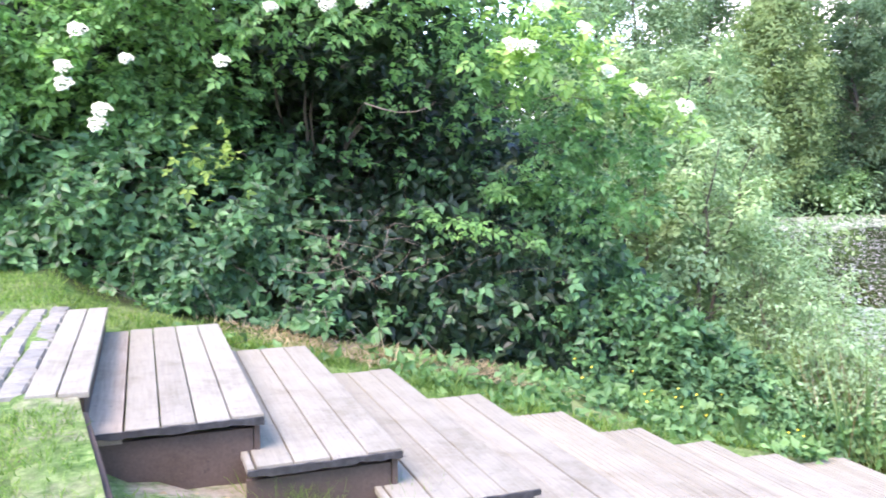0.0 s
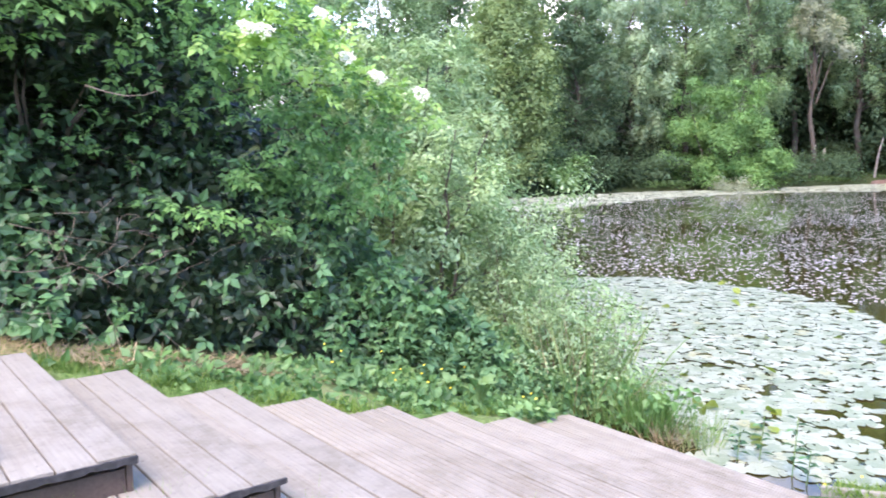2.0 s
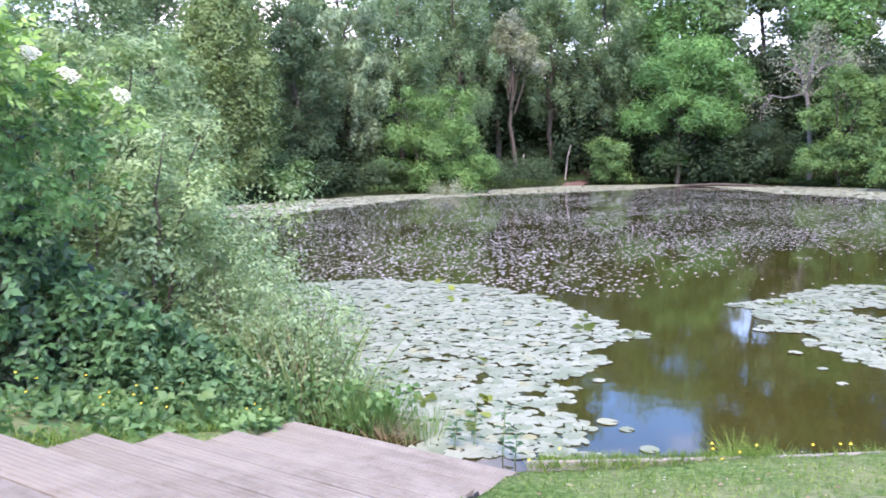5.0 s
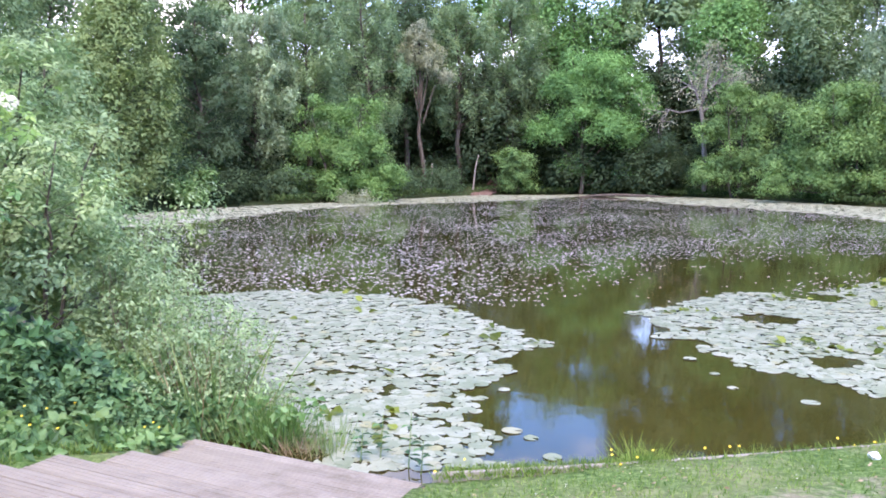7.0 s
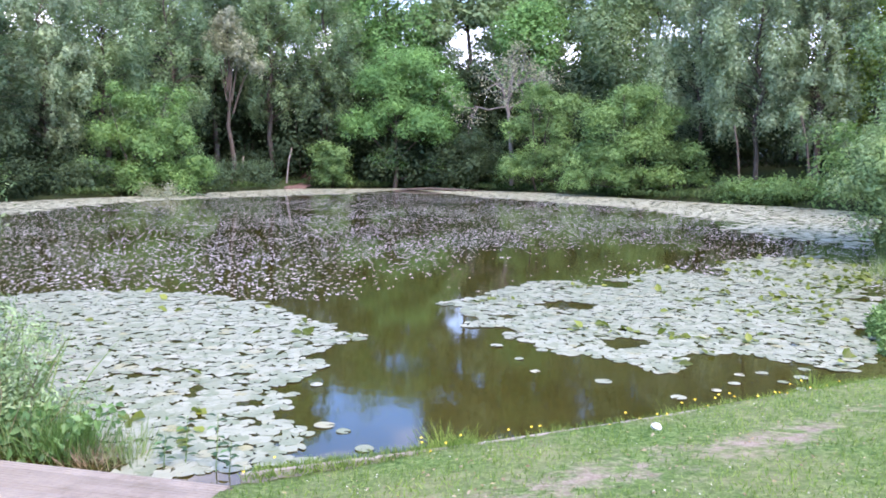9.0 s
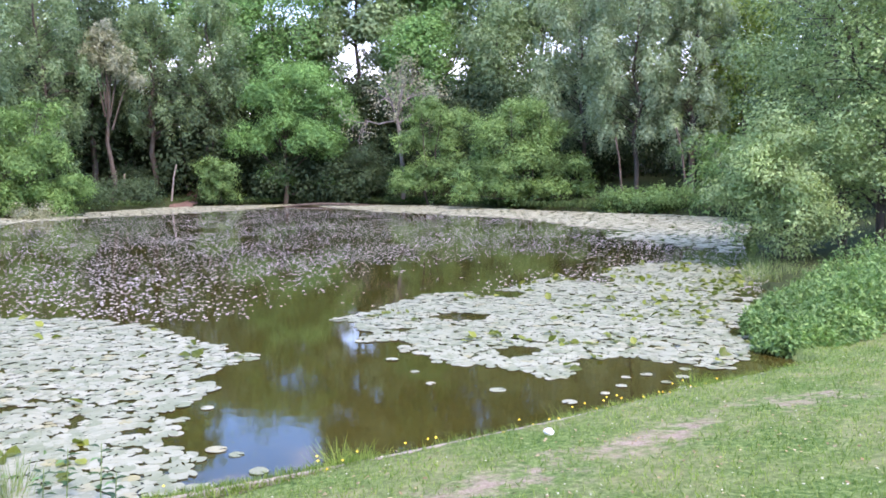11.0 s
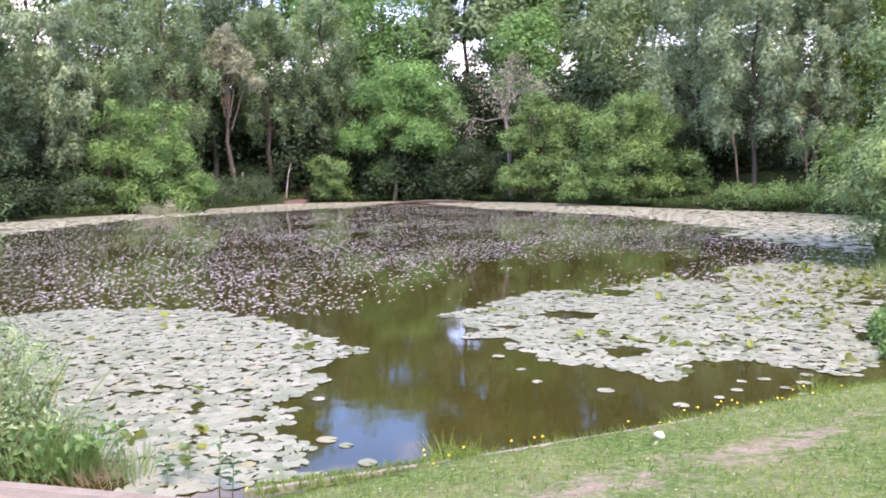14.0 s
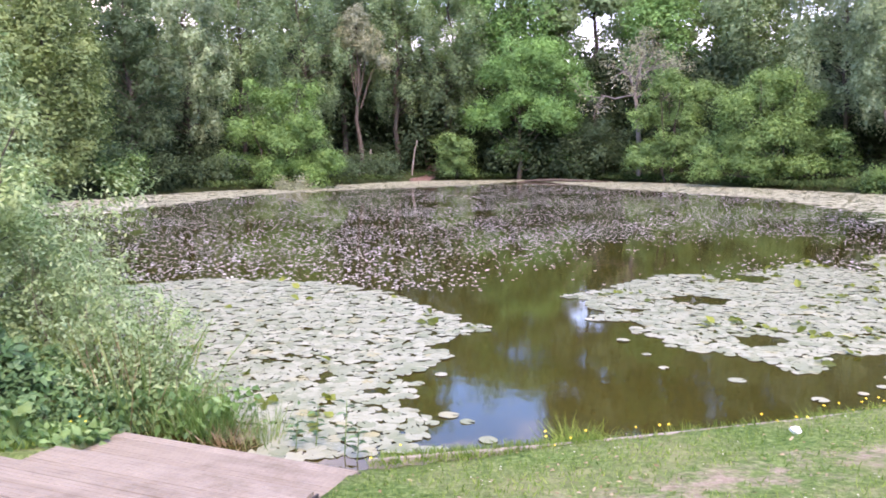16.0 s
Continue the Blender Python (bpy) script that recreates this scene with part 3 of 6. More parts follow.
# timber edging along the lawn
EDGE = [(-1.43, 5.93), (0.31, 6.645), (2.0, 7.43), (3.7, 8.34), (4.87, 8.91), (6.07, 9.50), (7.6, 10.44)]
for (x0, y0), (x1, y1) in zip(EDGE[:-1], EDGE[1:]):
    span = math.hypot(x1 - x0, y1 - y0)
    e = base("pond_edging", (x0, y0, 0.0), "weathered timber edging board between lawn and pond", "edging", "pond edging boards")
    e.rotation_euler = (0, 0, math.atan2(y1 - y0, x1 - x0))
    v, f = box(0.004, span - 0.004, -0.028, 0.010, -0.35, 0.160, 0.008)
    v[:, 2] += np.where(v[:, 2] > 0.1, 0.006 * np.sin(v[:, 0] * 5), 0)
    sub("board", mesh_of("board", v, f, M_EDGING), e)
    for k in (0.2, span - 0.2):
        pv, pf = tube([(k, 0.05, -0.5), (k, 0.05, 0.09), (k, 0.05, 0.12)], [0.03, 0.03, 0.02], 8)
        sub("stake", mesh_of("stake", pv, pf, M_EDGING), e)

# ---- trees ----
def make_tree(name, label, category, x, y, height, width, low=0.15, count=12000, size=0.32, leaf=M_BIRCH, bark=M_BARK, lumps=36, lump=0.24,
              droop=0.3, shape="round", seed=1, girth=None, stems=1, form=SPRAY, gappy=0.0, group="", z=None, lean=(0, 0), boughs=(), per=10):
    """A tree or large shrub: tapered stems and limbs, and a crown of many small leaves in uneven boughs."""
    r = np.random.default_rng(seed)
    z0 = float(land(np.array(x), np.array(y))) - 0.05 if z is None else z
    thing = base(name, (x, y, z0), label, category, group)
    girth = girth or height * 0.014
    wood, centres, radii = [], [], []
    for s in range(stems):
        a = r.uniform(0, 6.28)
        off = np.array([math.cos(a), math.sin(a), 0]) * (0.0 if stems == 1 else width * 0.10)
        tip = np.array([lean[0], lean[1], 0.0]) + (off * 2.6 if stems > 1 else np.zeros(3))
        hs = np.linspace(0, 0.92 * height, 9)
        wob = r.normal(size=(9, 3)) * height * 0.012
        wob[0], wob[:, 2] = 0, 0
        k = (hs / height)[:, None]
        line = off + np.array([[0, 0, h] for h in hs]) + k * tip + wob
        wood.append(tube(line, girth * (1.15 - hs / height) / (1 if stems == 1 else 1.5), 7))
        for j in range(lumps // stems):
            f = low + (0.97 - low) * (j + r.uniform(0, 1)) / (lumps // stems)
            at = np.array([np.interp(f * height, hs, line[:, i]) for i in range(3)])
            q = (f - low) / (1 - low)
            if shape == "round":
                prof = math.sqrt(max(0.04, 1 - (2 * q - 0.85) ** 2 / 1.4))
            elif shape == "column":
                prof = 0.95 * min(1.0, 1.5 * (1 - q) ** 0.6) * (0.75 + 0.25 * min(1, q * 4))
            elif shape == "cone":
                prof = 0.12 + 0.88 * max(0.0, 1 - q) ** 0.5
            elif shape == "dome":
                prof = math.sqrt(max(0.02, 1 - q * q))
            else:
                prof = 0.6 + 0.5 * math.sin(q * 3.0)
            a = j * 2.39996 + r.uniform(-0.5, 0.5) + s
            reach = width / 2 * prof * r.uniform(0.55, 1.0) * (1 - lump * 0.6)
            end = at + np.array([math.cos(a) * reach, math.sin(a) * reach, reach * r.uniform(-0.05, 0.35)])
            mids = at + (end - at) * 0.5 + np.array([0, 0, reach * 0.1])
            wood.append(tube([at - np.array([0, 0, reach * 0.15]), mids, end], [girth * 0.32 * (1.1 - f), girth * 0.2 * (1.1 - f), girth * 0.06], 5))
            rad = width * lump * r.uniform(0.6, 1.2) * (0.65 + 0.35 * prof)
            centres.append(end)
            radii.append(rad)
            if r.uniform() < 0.55:
                centres.append(at + (end - at) * r.uniform(0.3, 0.7))
                radii.append(rad * 0.8)
    for bx, by, bz, big in boughs:               # named boughs: a limb, and clumps over a rounded mass of leaves
        hub = np.array([bx, by, bz])
        root = np.array([0.15 * bx, 0.15 * by, max(0.1, min(0.6 * bz, 0.8 * height))])
        wood.append(tube([root, root + (hub - root) * 0.55 + np.array([0, 0, 0.08 * bz]), hub], [girth * 0.42, girth * 0.26, girth * 0.08], 5))
        near = random_dirs(16, r)
        near[:, 2] = np.where(near[:, 2] < -0.3, -near[:, 2], near[:, 2])
        for q in near:
            centres.append(hub + q * big * r.uniform(0.5, 0.85))
            radii.append(big * r.uniform(0.28, 0.46))
    v, f = joined(wood)
    sub("trunk", mesh_of("trunk", v, f, bark, True), thing)
    centres, radii = np.array(centres), np.array(radii)
    weight = radii ** 2 * np.where(r.uniform(size=len(radii)) < gappy, 0.08, 1.0)
    sprays = max(1, count // per)
    pick = r.choice(len(centres), sprays, p=weight / weight.sum())
    d = random_dirs(sprays, r)
    d[:, 2] = np.where(d[:, 2] < -0.45, -d[:, 2] * 0.6, d[:, 2])
    d = unit(d)
    rad = radii[pick] * (0.5 + 0.6 * r.uniform(size=sprays) ** 0.7)
    hub = centres[pick] + d * rad[:, None] * np.array([1.0, 1.0, 0.95 if droop < 0.6 else 1.5])
    count = sprays * per
    big = np.repeat(np.clip(radii[pick] * r.uniform(0.20, 0.45, sprays), size * 0.8, 0.8), per)[:, None]
    off = r.normal(size=(count, 3)) * big * np.array([1.0, 1.0, 0.85])
    if droop >= 0.6:                          # hanging strands
        off = off * np.array([0.5, 0.5, 0.6]) - np.array([0, 0, 1.0]) * r.uniform(size=(count, 1)) ** 0.8 * np.repeat(radii[pick] * r.uniform(0.6, 1.9, sprays), per)[:, None]
    pos, d = np.repeat(hub, per, axis=0) + off, np.repeat(d, per, axis=0)
    pos[:, 2] = np.maximum(pos[:, 2], 0.02)
    rnd = random_dirs(count, r)
    up = unit(d * 1.1 + rnd[:, [1, 2, 0]] * 0.32 + np.array([0, 0, 0.5]))
    along = unit(np.cross(up, rnd) + d * 0.25 + np.array([0, 0, -droop * 0.9]))
    v, f = leaves(pos, along, up, size * r.uniform(0.6, 1.3, count), form)
    soft = unit(d * 0.9 + unit(off) * 0.55 + rnd * 0.3 + np.array([0, 0, 0.35]))
    sub("crown", mesh_of("crown", v, f, leaf, normals=np.repeat(soft, len(form[0]), axis=0)), thing)
    return thing


def polar(az, dist):
    a = radians(az)
    return (0.1 - dist * math.sin(a), 0.1 + dist * math.cos(a))


def grow(az, dist, *args, **kw):
    x, y = polar(az, dist)
    return make_tree(kw.pop("name", "tree"), kw.pop("label"), kw.pop("category", "tree"), x, y, *args, **kw)


# far bank, from the hedge round to the big tree on the other side
T = dict(group="trees on the far bank", form=SHARD)
W = dict(T, lumps=85, lump=0.10, size=0.22)
grow(35.7, 45.5, 11.4, 6.6, low=0.05, count=46000, size=0.21, leaf=M_ALDER, shape="column", lumps=110, lump=0.14, seed=11, label="dense olive-green alder column on the far bank", **T)
grow(44.5, 58, 14.5, 9.0, low=0.2, count=12000, size=0.3, leaf=M_BIRCH, seed=12, gappy=0.5, label="grey-green tree with sky between its boughs", **T)
grow(39.6, 62, 15.5, 7.0, low=0.25, count=9000, size=0.3, leaf=M_BIRCH, seed=13, gappy=0.65, label="grey-green tree with sky between its boughs", **T)
grow(30.9, 54, 12.0, 6.2, low=0.16, count=22000, leaf=M_DARKLEAF, seed=14, droop=0.5, gappy=0.2, label="grey-green birch with hanging sprays", **W)
grow(27.0, 58, 12.4, 6.4, low=0.14, count=28000, leaf=M_WEEP, seed=15, droop=0.9, gappy=0.2, label="grey-green weeping tree with hanging sprays", **W)
grow(23.6, 62, 13.6, 7.5, low=0.14, count=28000, leaf=M_BIRCH, seed=16, droop=0.8, gappy=0.25, label="grey-green birch with hanging sprays", **W)
grow(19.6, 65, 15.5, 7.5, low=0.10, count=28000, leaf=M_BIRCH, seed=17, droop=0.6, gappy=0.3, label="slender birch with small leaves in the far wood", **W)
grow(15.7, 66, 13.4, 3.0, low=0.70, count=9000, size=0.20, leaf=M_PALE, seed=18, droop=0.7, lumps=4, boughs=((0.0, 0.0, 12.4, 1.2), (-1.2, 0.3, 10.9, 1.1), (0.5, -0.3, 10.0, 1.2), (1.9, 0.0, 9.2, 1.0), (1.2, 0.2, 10.9, 1.1), (-0.6, 0.0, 12.0, 1.0)), label="pale silvery tree with whitish foliage", **T)
grow(16.6, 71, 16.5, 7.0, low=0.28, count=15000, size=0.32, leaf=M_DARKLEAF, seed=19, gappy=0.3, label="tall dark tree in the far wood", **T)
grow(12.9, 70, 16.0, 7.5, low=0.30, count=24000, leaf=M_BIRCH, seed=20, droop=0.7, gappy=0.25, label="tall birch over the earth path", **W)
grow(9.3, 71, 17.4, 7.0, low=0.28, count=24000, leaf=M_BIRCH, seed=21, droop=0.6, gappy=0.2, label="tall birch beside the earth path", **W)
grow(4.4, 68, 12.4, 6.0, low=0.3, count=46000, size=0.21, leaf=M_MAPLE, seed=22, lumps=10, lump=0.16,
     boughs=((1.7, 0.0, 10.2, 2.1), (-1.2, -0.6, 8.2, 2.3), (3.6, 0.4, 8.4, 2.1), (-2.9, -0.4, 5.0, 2.0), (2.8, -1.2, 4.6, 2.4), (0.5, -0.5, 6.3, 2.0), (5.0, 0.6, 6.6, 1.6), (-0.6, 0.3, 2.6, 1.3), (3.9, -0.4, 1.9, 1.2)),
     label="bright green maple with layered boughs", **T)
grow(5.0, 76, 20.0, 9.0, low=0.3, count=20000, size=0.32, leaf=M_MAPLE, seed=23, gappy=0.3, label="tall green tree behind the maple", **T)
grow(-5.0, 74, 15.0, 6.5, low=0.3, count=16000, size=0.3, leaf=M_MAPLE, seed=25, gappy=0.35, label="green tree behind the bare branches", **T)
grow(1.9, 80, 24, 5.0, low=0.42, count=6000, size=0.36, leaf=M_MAPLE, seed=24, gappy=0.5, girth=0.16, label="thin tall tree with sky between its boughs", **T)
grow(-3.9, 79, 17, 6.0, low=0.4, count=8000, size=0.36, leaf=M_BIRCH, seed=33, gappy=0.35, girth=0.16, label="thin tall tree with sky between its boughs", **T)
grow(-10.6, 72, 15.5, 7.5, low=0.25, count=12000, size=0.3, leaf=M_BIRCH, seed=26, gappy=0.6, label="dark-stemmed tree with sky between its boughs", **T)
grow(-16.4, 63, 17.5, 8.0, low=0.20, count=32000, leaf=M_WEEP, seed=27, droop=0.9, gappy=0.15, girth=0.15, label="silvery weeping birch above the bank", **W)
grow(-20.2, 59, 18.5, 8.6, low=0.20, count=38000, leaf=M_WEEP, seed=28, droop=0.9, gappy=0.15, girth=0.15, label="silvery weeping birch above the bank", **W)
grow(-23.8, 58, 15.0, 6.0, low=0.18, count=26000, leaf=M_WEEP, seed=29, droop=0.9, gappy=0.2, label="silvery weeping birch above the bank", **W)
grow(-27.0, 62, 12.5, 7.0, low=0.1, count=12000, size=0.3, leaf=M_SUNNY, seed=30, label="yellow-green tree beyond the weeping birches", **T)
grow(-32, 58, 18, 10, low=0.1, count=8000, size=0.4, leaf=M_DARKLEAF, seed=31, label="dark tree beyond the far bank", **T)

# tall trees behind, with bare lower stems and high crowns
for k, (az, dd, hh, ww) in enumerate(((47, 76, 25, 11), (40.5, 79, 24, 10), (33.5, 77, 25, 11), (27.5, 79, 25, 11), (22, 80, 26, 11), (17, 81, 25, 11), (11.8, 80, 24.5, 9), (6.9, 84, 20, 8), (-0.6, 79, 30, 9), (-5.0, 81, 30, 11), (-9.4, 80, 29, 12), (-13.4, 79, 28, 12), (-17, 76, 28, 12), (-22.5, 76, 26, 12), (-28.5, 74, 25, 12))):
    grow(az, dd, hh, ww, low=0.44, count=22000 if k in (8, 9, 10, 11) else 13000, size=0.48, leaf=M_BIRCH if k % 3 else M_MAPLE, seed=210 + k, lumps=44, lump=0.17, gappy=0.12, girth=0.24, label="tall slender tree with bare lower stem", group="backing wood", form=SHARD)
    grow(az + 2.4, dd - 3, 0.56 * hh, 0.6 * ww, low=0.35, count=6500, size=0.34, leaf=M_BIRCH, seed=240 + k, lumps=30, lump=0.15, gappy=0.5, girth=0.16, label="thin young tree with gaps between its boughs", group="backing wood", form=SHARD)

# shrubs along the far shore
S = dict(group="shrubs on the far shore", category="shrub", name="shrub", low=0.02, shape="dome", form=SHARD)
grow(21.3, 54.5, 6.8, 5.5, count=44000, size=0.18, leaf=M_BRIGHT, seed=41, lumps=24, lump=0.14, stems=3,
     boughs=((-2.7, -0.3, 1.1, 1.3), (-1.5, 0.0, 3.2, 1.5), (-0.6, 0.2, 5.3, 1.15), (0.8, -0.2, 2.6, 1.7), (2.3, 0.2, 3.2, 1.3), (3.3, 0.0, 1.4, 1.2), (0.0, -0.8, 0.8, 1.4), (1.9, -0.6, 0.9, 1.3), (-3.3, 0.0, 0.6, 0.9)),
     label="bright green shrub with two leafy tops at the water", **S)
grow(20.3, 51.8, 1.5, 2.3, count=4200, size=0.15, leaf=M_PALE, seed=42, stems=3, lumps=15, label="low cream-flowered shrub at the water", **S)
grow(-5.8, 64.2, 8.0, 3.5, count=32000, size=0.18, leaf=M_SHRUB, seed=43, stems=3, lumps=18, lump=0.16,
     boughs=((0.0, 0.0, 7.0, 1.4), (-1.4, -0.2, 4.5, 1.7), (1.3, 0.2, 4.6, 1.7), (-1.9, -0.5, 1.5, 1.6), (0.9, -0.6, 1.9, 1.8), (2.5, 0.3, 6.3, 1.4)),
     label="pale green willow shrub on the far shore", **S)
grow(-12.3, 59.0, 7.6, 5.0, count=50000, size=0.18, leaf=M_SHRUB, seed=44, stems=4, lumps=24, lump=0.14,
     boughs=((0.0, 0.0, 5.9, 2.0), (-2.0, 0.0, 4.4, 2.0), (2.0, 0.2, 4.3, 1.9), (-3.3, 0.0, 2.3, 1.8), (3.7, 0.3, 2.3, 1.7), (0.0, -0.9, 2.8, 2.4), (-2.0, -1.0, 1.1, 1.5), (2.0, -0.9, 1.1, 1.5), (-4.2, -0.6, 0.8, 1.2), (4.4, -0.3, 0.8, 1.2), (0.0, -1.5, 0.8, 1.4)),
     label="large rounded green shrub on the far shore", **S)
# the shade under the maple is put into these shrubs' leaf colour
grow(1.0, 68.5, 2.6, 6.0, count=8400, size=0.3, leaf=M_SHADETINT, seed=46, stems=3, lumps=24, label="shrub under the maple, shade put into its leaf colour", **S)
grow(5.6, 70.5, 3.0, 6.0, count=8000, size=0.28, leaf=M_SHADETINT, seed=54, stems=3, lumps=24, label="shrub under the maple, shade put into its leaf colour", **S)
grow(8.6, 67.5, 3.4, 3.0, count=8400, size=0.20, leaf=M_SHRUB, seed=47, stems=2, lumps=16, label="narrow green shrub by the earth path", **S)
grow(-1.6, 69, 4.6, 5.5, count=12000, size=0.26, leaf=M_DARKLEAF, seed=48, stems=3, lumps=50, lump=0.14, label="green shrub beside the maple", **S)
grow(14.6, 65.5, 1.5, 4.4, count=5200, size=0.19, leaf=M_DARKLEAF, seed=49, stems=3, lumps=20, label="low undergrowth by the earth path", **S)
# most of these use the leaf with shade put into its colour
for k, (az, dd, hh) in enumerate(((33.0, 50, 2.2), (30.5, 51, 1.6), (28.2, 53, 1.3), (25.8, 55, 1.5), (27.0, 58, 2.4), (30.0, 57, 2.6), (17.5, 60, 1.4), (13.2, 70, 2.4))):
    grow(az, dd, hh, 4.4, count=5000, size=0.22, leaf=M_SHADETINT if k % 3 else M_DARKLEAF, seed=260 + k, stems=3, lumps=24, lump=0.18, label="low dark green growth under the far trees", **S)
grow(31.8, 48.5, 1.7, 2.6, count=6000, size=0.18, leaf=M_SHRUB, seed=50, stems=3, lumps=16, label="low green shrub on the far shore", **S)
grow(-9.4, 69, 9.2, 7.0, count=13000, size=0.32, leaf=M_DARKLEAF, seed=51, stems=3, lumps=30, label="dark shrub behind the shore shrubs", **S)
grow(-27.5, 50, 4.5, 6.0, count=5000, size=0.28, leaf=M_SHRUB, seed=52, stems=3, lumps=50, lump=0.14, label="green shrub beyond the willow", **S)
grow(-31.5, 47, 5.0, 6.0, count=5000, size=0.28, leaf=M_DARKLEAF, seed=53, stems=3, lumps=50, lump=0.14, label="dark shrub beyond the willow", **S)
for k, (az, dd) in enumerate(((-20.0, 53.8), (-22.4, 52.4))):
    grow(az, dd, 0.95 + 0.25 * (k % 2), 4.0, count=4200, size=0.17, leaf=M_SHRUB, seed=190 + k, stems=3, lumps=30, lump=0.16, label="low bright green growth on the far bank", **S)

# backing wood: undergrowth and young trees between the stems, leaf colour darkened for shade
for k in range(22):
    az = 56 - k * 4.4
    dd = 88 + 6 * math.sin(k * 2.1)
    grow(az, dd, 10.5 + 1.5 * math.sin(k * 1.7), 12, low=0.03, count=4200, size=0.62, leaf=M_SHADETINT, seed=60 + k, lumps=30, gappy=0.1, form=SHARD, label="tree deep in the wood, shade put into its leaf colour", group="backing wood")
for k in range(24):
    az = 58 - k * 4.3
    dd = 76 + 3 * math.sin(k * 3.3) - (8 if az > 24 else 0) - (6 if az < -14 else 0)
    grow(az, dd, 7.6 + 1.2 * math.sin(k * 2.3), 9.0, low=0.0, count=9000, size=0.38, form=SHARD, leaf=M_SHADETINT, seed=130 + k, lumps=26, lump=0.25, stems=3, shape="dome", name="shrub", category="shrub", label="dense undergrowth at the foot of the wood, shade put into its leaf colour", group="wood undergrowth")
# two of these take the shade-darkened leaf for the hollow beside the maple
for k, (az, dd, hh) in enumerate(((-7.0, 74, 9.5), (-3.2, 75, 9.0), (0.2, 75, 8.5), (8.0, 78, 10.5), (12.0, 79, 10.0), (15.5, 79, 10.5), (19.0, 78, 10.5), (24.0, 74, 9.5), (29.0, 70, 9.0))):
    grow(az, dd, hh, 7.0, low=0.02, count=8400, size=0.34, form=SHARD, leaf=M_SHADETINT if k in (1, 2) else M_DARKLEAF, seed=160 + k, lumps=60, lump=0.15, stems=2, label="dense dark tree filling the wood", group="wood undergrowth")
# this tree's sunlit look comes from its leaf colour
grow(-8.9, 84, 15.5, 2.6, low=0.62, count=4200, size=0.30, form=SHARD, leaf=M_SUNNY, seed=170, lumps=20, lump=0.2, label="yellow-green tree deep in the wood, sunlight put into its leaf colour", group="backing wood")

# bare grey branches reaching out of the far wood
x, y = polar(-3.5, 66)
z0 = float(land(np.array(x), np.array(y)))
dead = base("dead_tree", (x, y, z0), "half-dead tree with bare grey branches and thin pale leaves", "tree")
r = np.random.default_rng(77)
v, f = tube([(0.5, 0.3, 0), (0.4, 0.2, 3), (0.2, 0.1, 5.6), (-0.1, 0, 7.2)], [0.22, 0.19, 0.16, 0.12], 7)
sub("trunk", mesh_of("trunk", v, f, M_DEADWOOD, True), dead)
wood, ends = [], []


def fork(start, way, long, thick, level):
    """A crooked bare branch that forks again and again."""
    b = start + way * long * 0.5 + r.normal(size=3) * long * 0.07
    e = start + way * long + r.normal(size=3) * long * 0.10
    wood.append(tube([start, b, e], [thick, thick * 0.8, thick * 0.5], 5))
    ends.append(e)
    if level:
        for _ in range(3):
            turn = unit(way + r.normal(size=3) * np.array([0.6, 0.45, 0.5]))
            fork(b + (e - b) * r.uniform(0.1, 1.0), turn, long * r.uniform(0.5, 0.72), thick * 0.5, level - 1)


for way, long in (((-0.9, -0.2, 0.02), 2.9), ((-0.6, -0.2, 0.8), 2.4), ((0.15, -0.3, 1.0), 2.5), ((0.75, -0.2, 0.55), 2.6), ((0.9, 0.0, -0.15), 2.0), ((-0.2, 0.3, 0.9), 2.3), ((0.5, -0.3, 0.9), 2.5)):
    fork(np.array([0.0, 0.0, r.uniform(5.4, 7.0)]), unit(np.array(way)), long, 0.085, 3)
v, f = joined(wood)
sub("branchwork", mesh_of("branchwork", v, f, M_DEADWOOD, True), dead, "bare grey branches")
P = np.array(ends)[r.integers(0, len(ends), 2600)] + r.normal(size=(2600, 3)) * 0.26
v, f = leaves(P[P[:, 2] > 5.2], random_dirs((P[:, 2] > 5.2).sum(), r), random_dirs((P[:, 2] > 5.2).sum(), r), r.uniform(0.08, 0.20, (P[:, 2] > 5.2).sum()), SPRAY)
sub("crown", mesh_of("crown", v, f, M_PALE), dead, "thin pale grey-green leaves")

# white birch stems at the earth path
for az, dist, h, lean in ((11.95, 68.0, 3.2, 0.5), (15.3, 67.5, 2.4, -0.1), (14.9, 67.5, 2.2, 0.1), (-19.3, 57, 4.6, -0.6), (-23.6, 56, 5.0, -0.9), (9.2, 70, 5.5, 0.1)):
    x, y = polar(az, dist)
    z0 = float(land(np.array(x), np.array(y)))
    t = base("birch_stem", (x, y, z0 - 0.1), "slender pale birch stem at the wood's edge", "tree trunk", "birch stems")
    v, f = tube([(0, 0, 0), (lean * 0.3, 0, h * 0.4), (lean * 0.5, 0.05, h * 0.7), (lean, 0, h)], [0.085, 0.075, 0.065, 0.055], 7)
    sub("trunk", mesh_of("trunk", v, f, M_BIRCHBARK if az in (11.95, 15.3, 14.9) else M_BARK, True), t)

# bare earth landing of the path
x, y = polar(11.4, 65.5)
px, py = np.meshgrid(np.linspace(-0.8, 0.8, 14), np.linspace(-2.5, 9.0, 14))
qx, qy = x + px * (1 - 0.02 * py), y + py
qz = land(qx, qy) + 0.05 - 0.12 * np.clip(np.abs(px) / 0.8, 0, 1) ** 4
ii = np.arange(196).reshape(14, 14)
qq = np.stack([ii[:-1, :-1], ii[:-1, 1:], ii[1:, 1:], ii[1:, :-1]], -1).reshape(-1, 4)
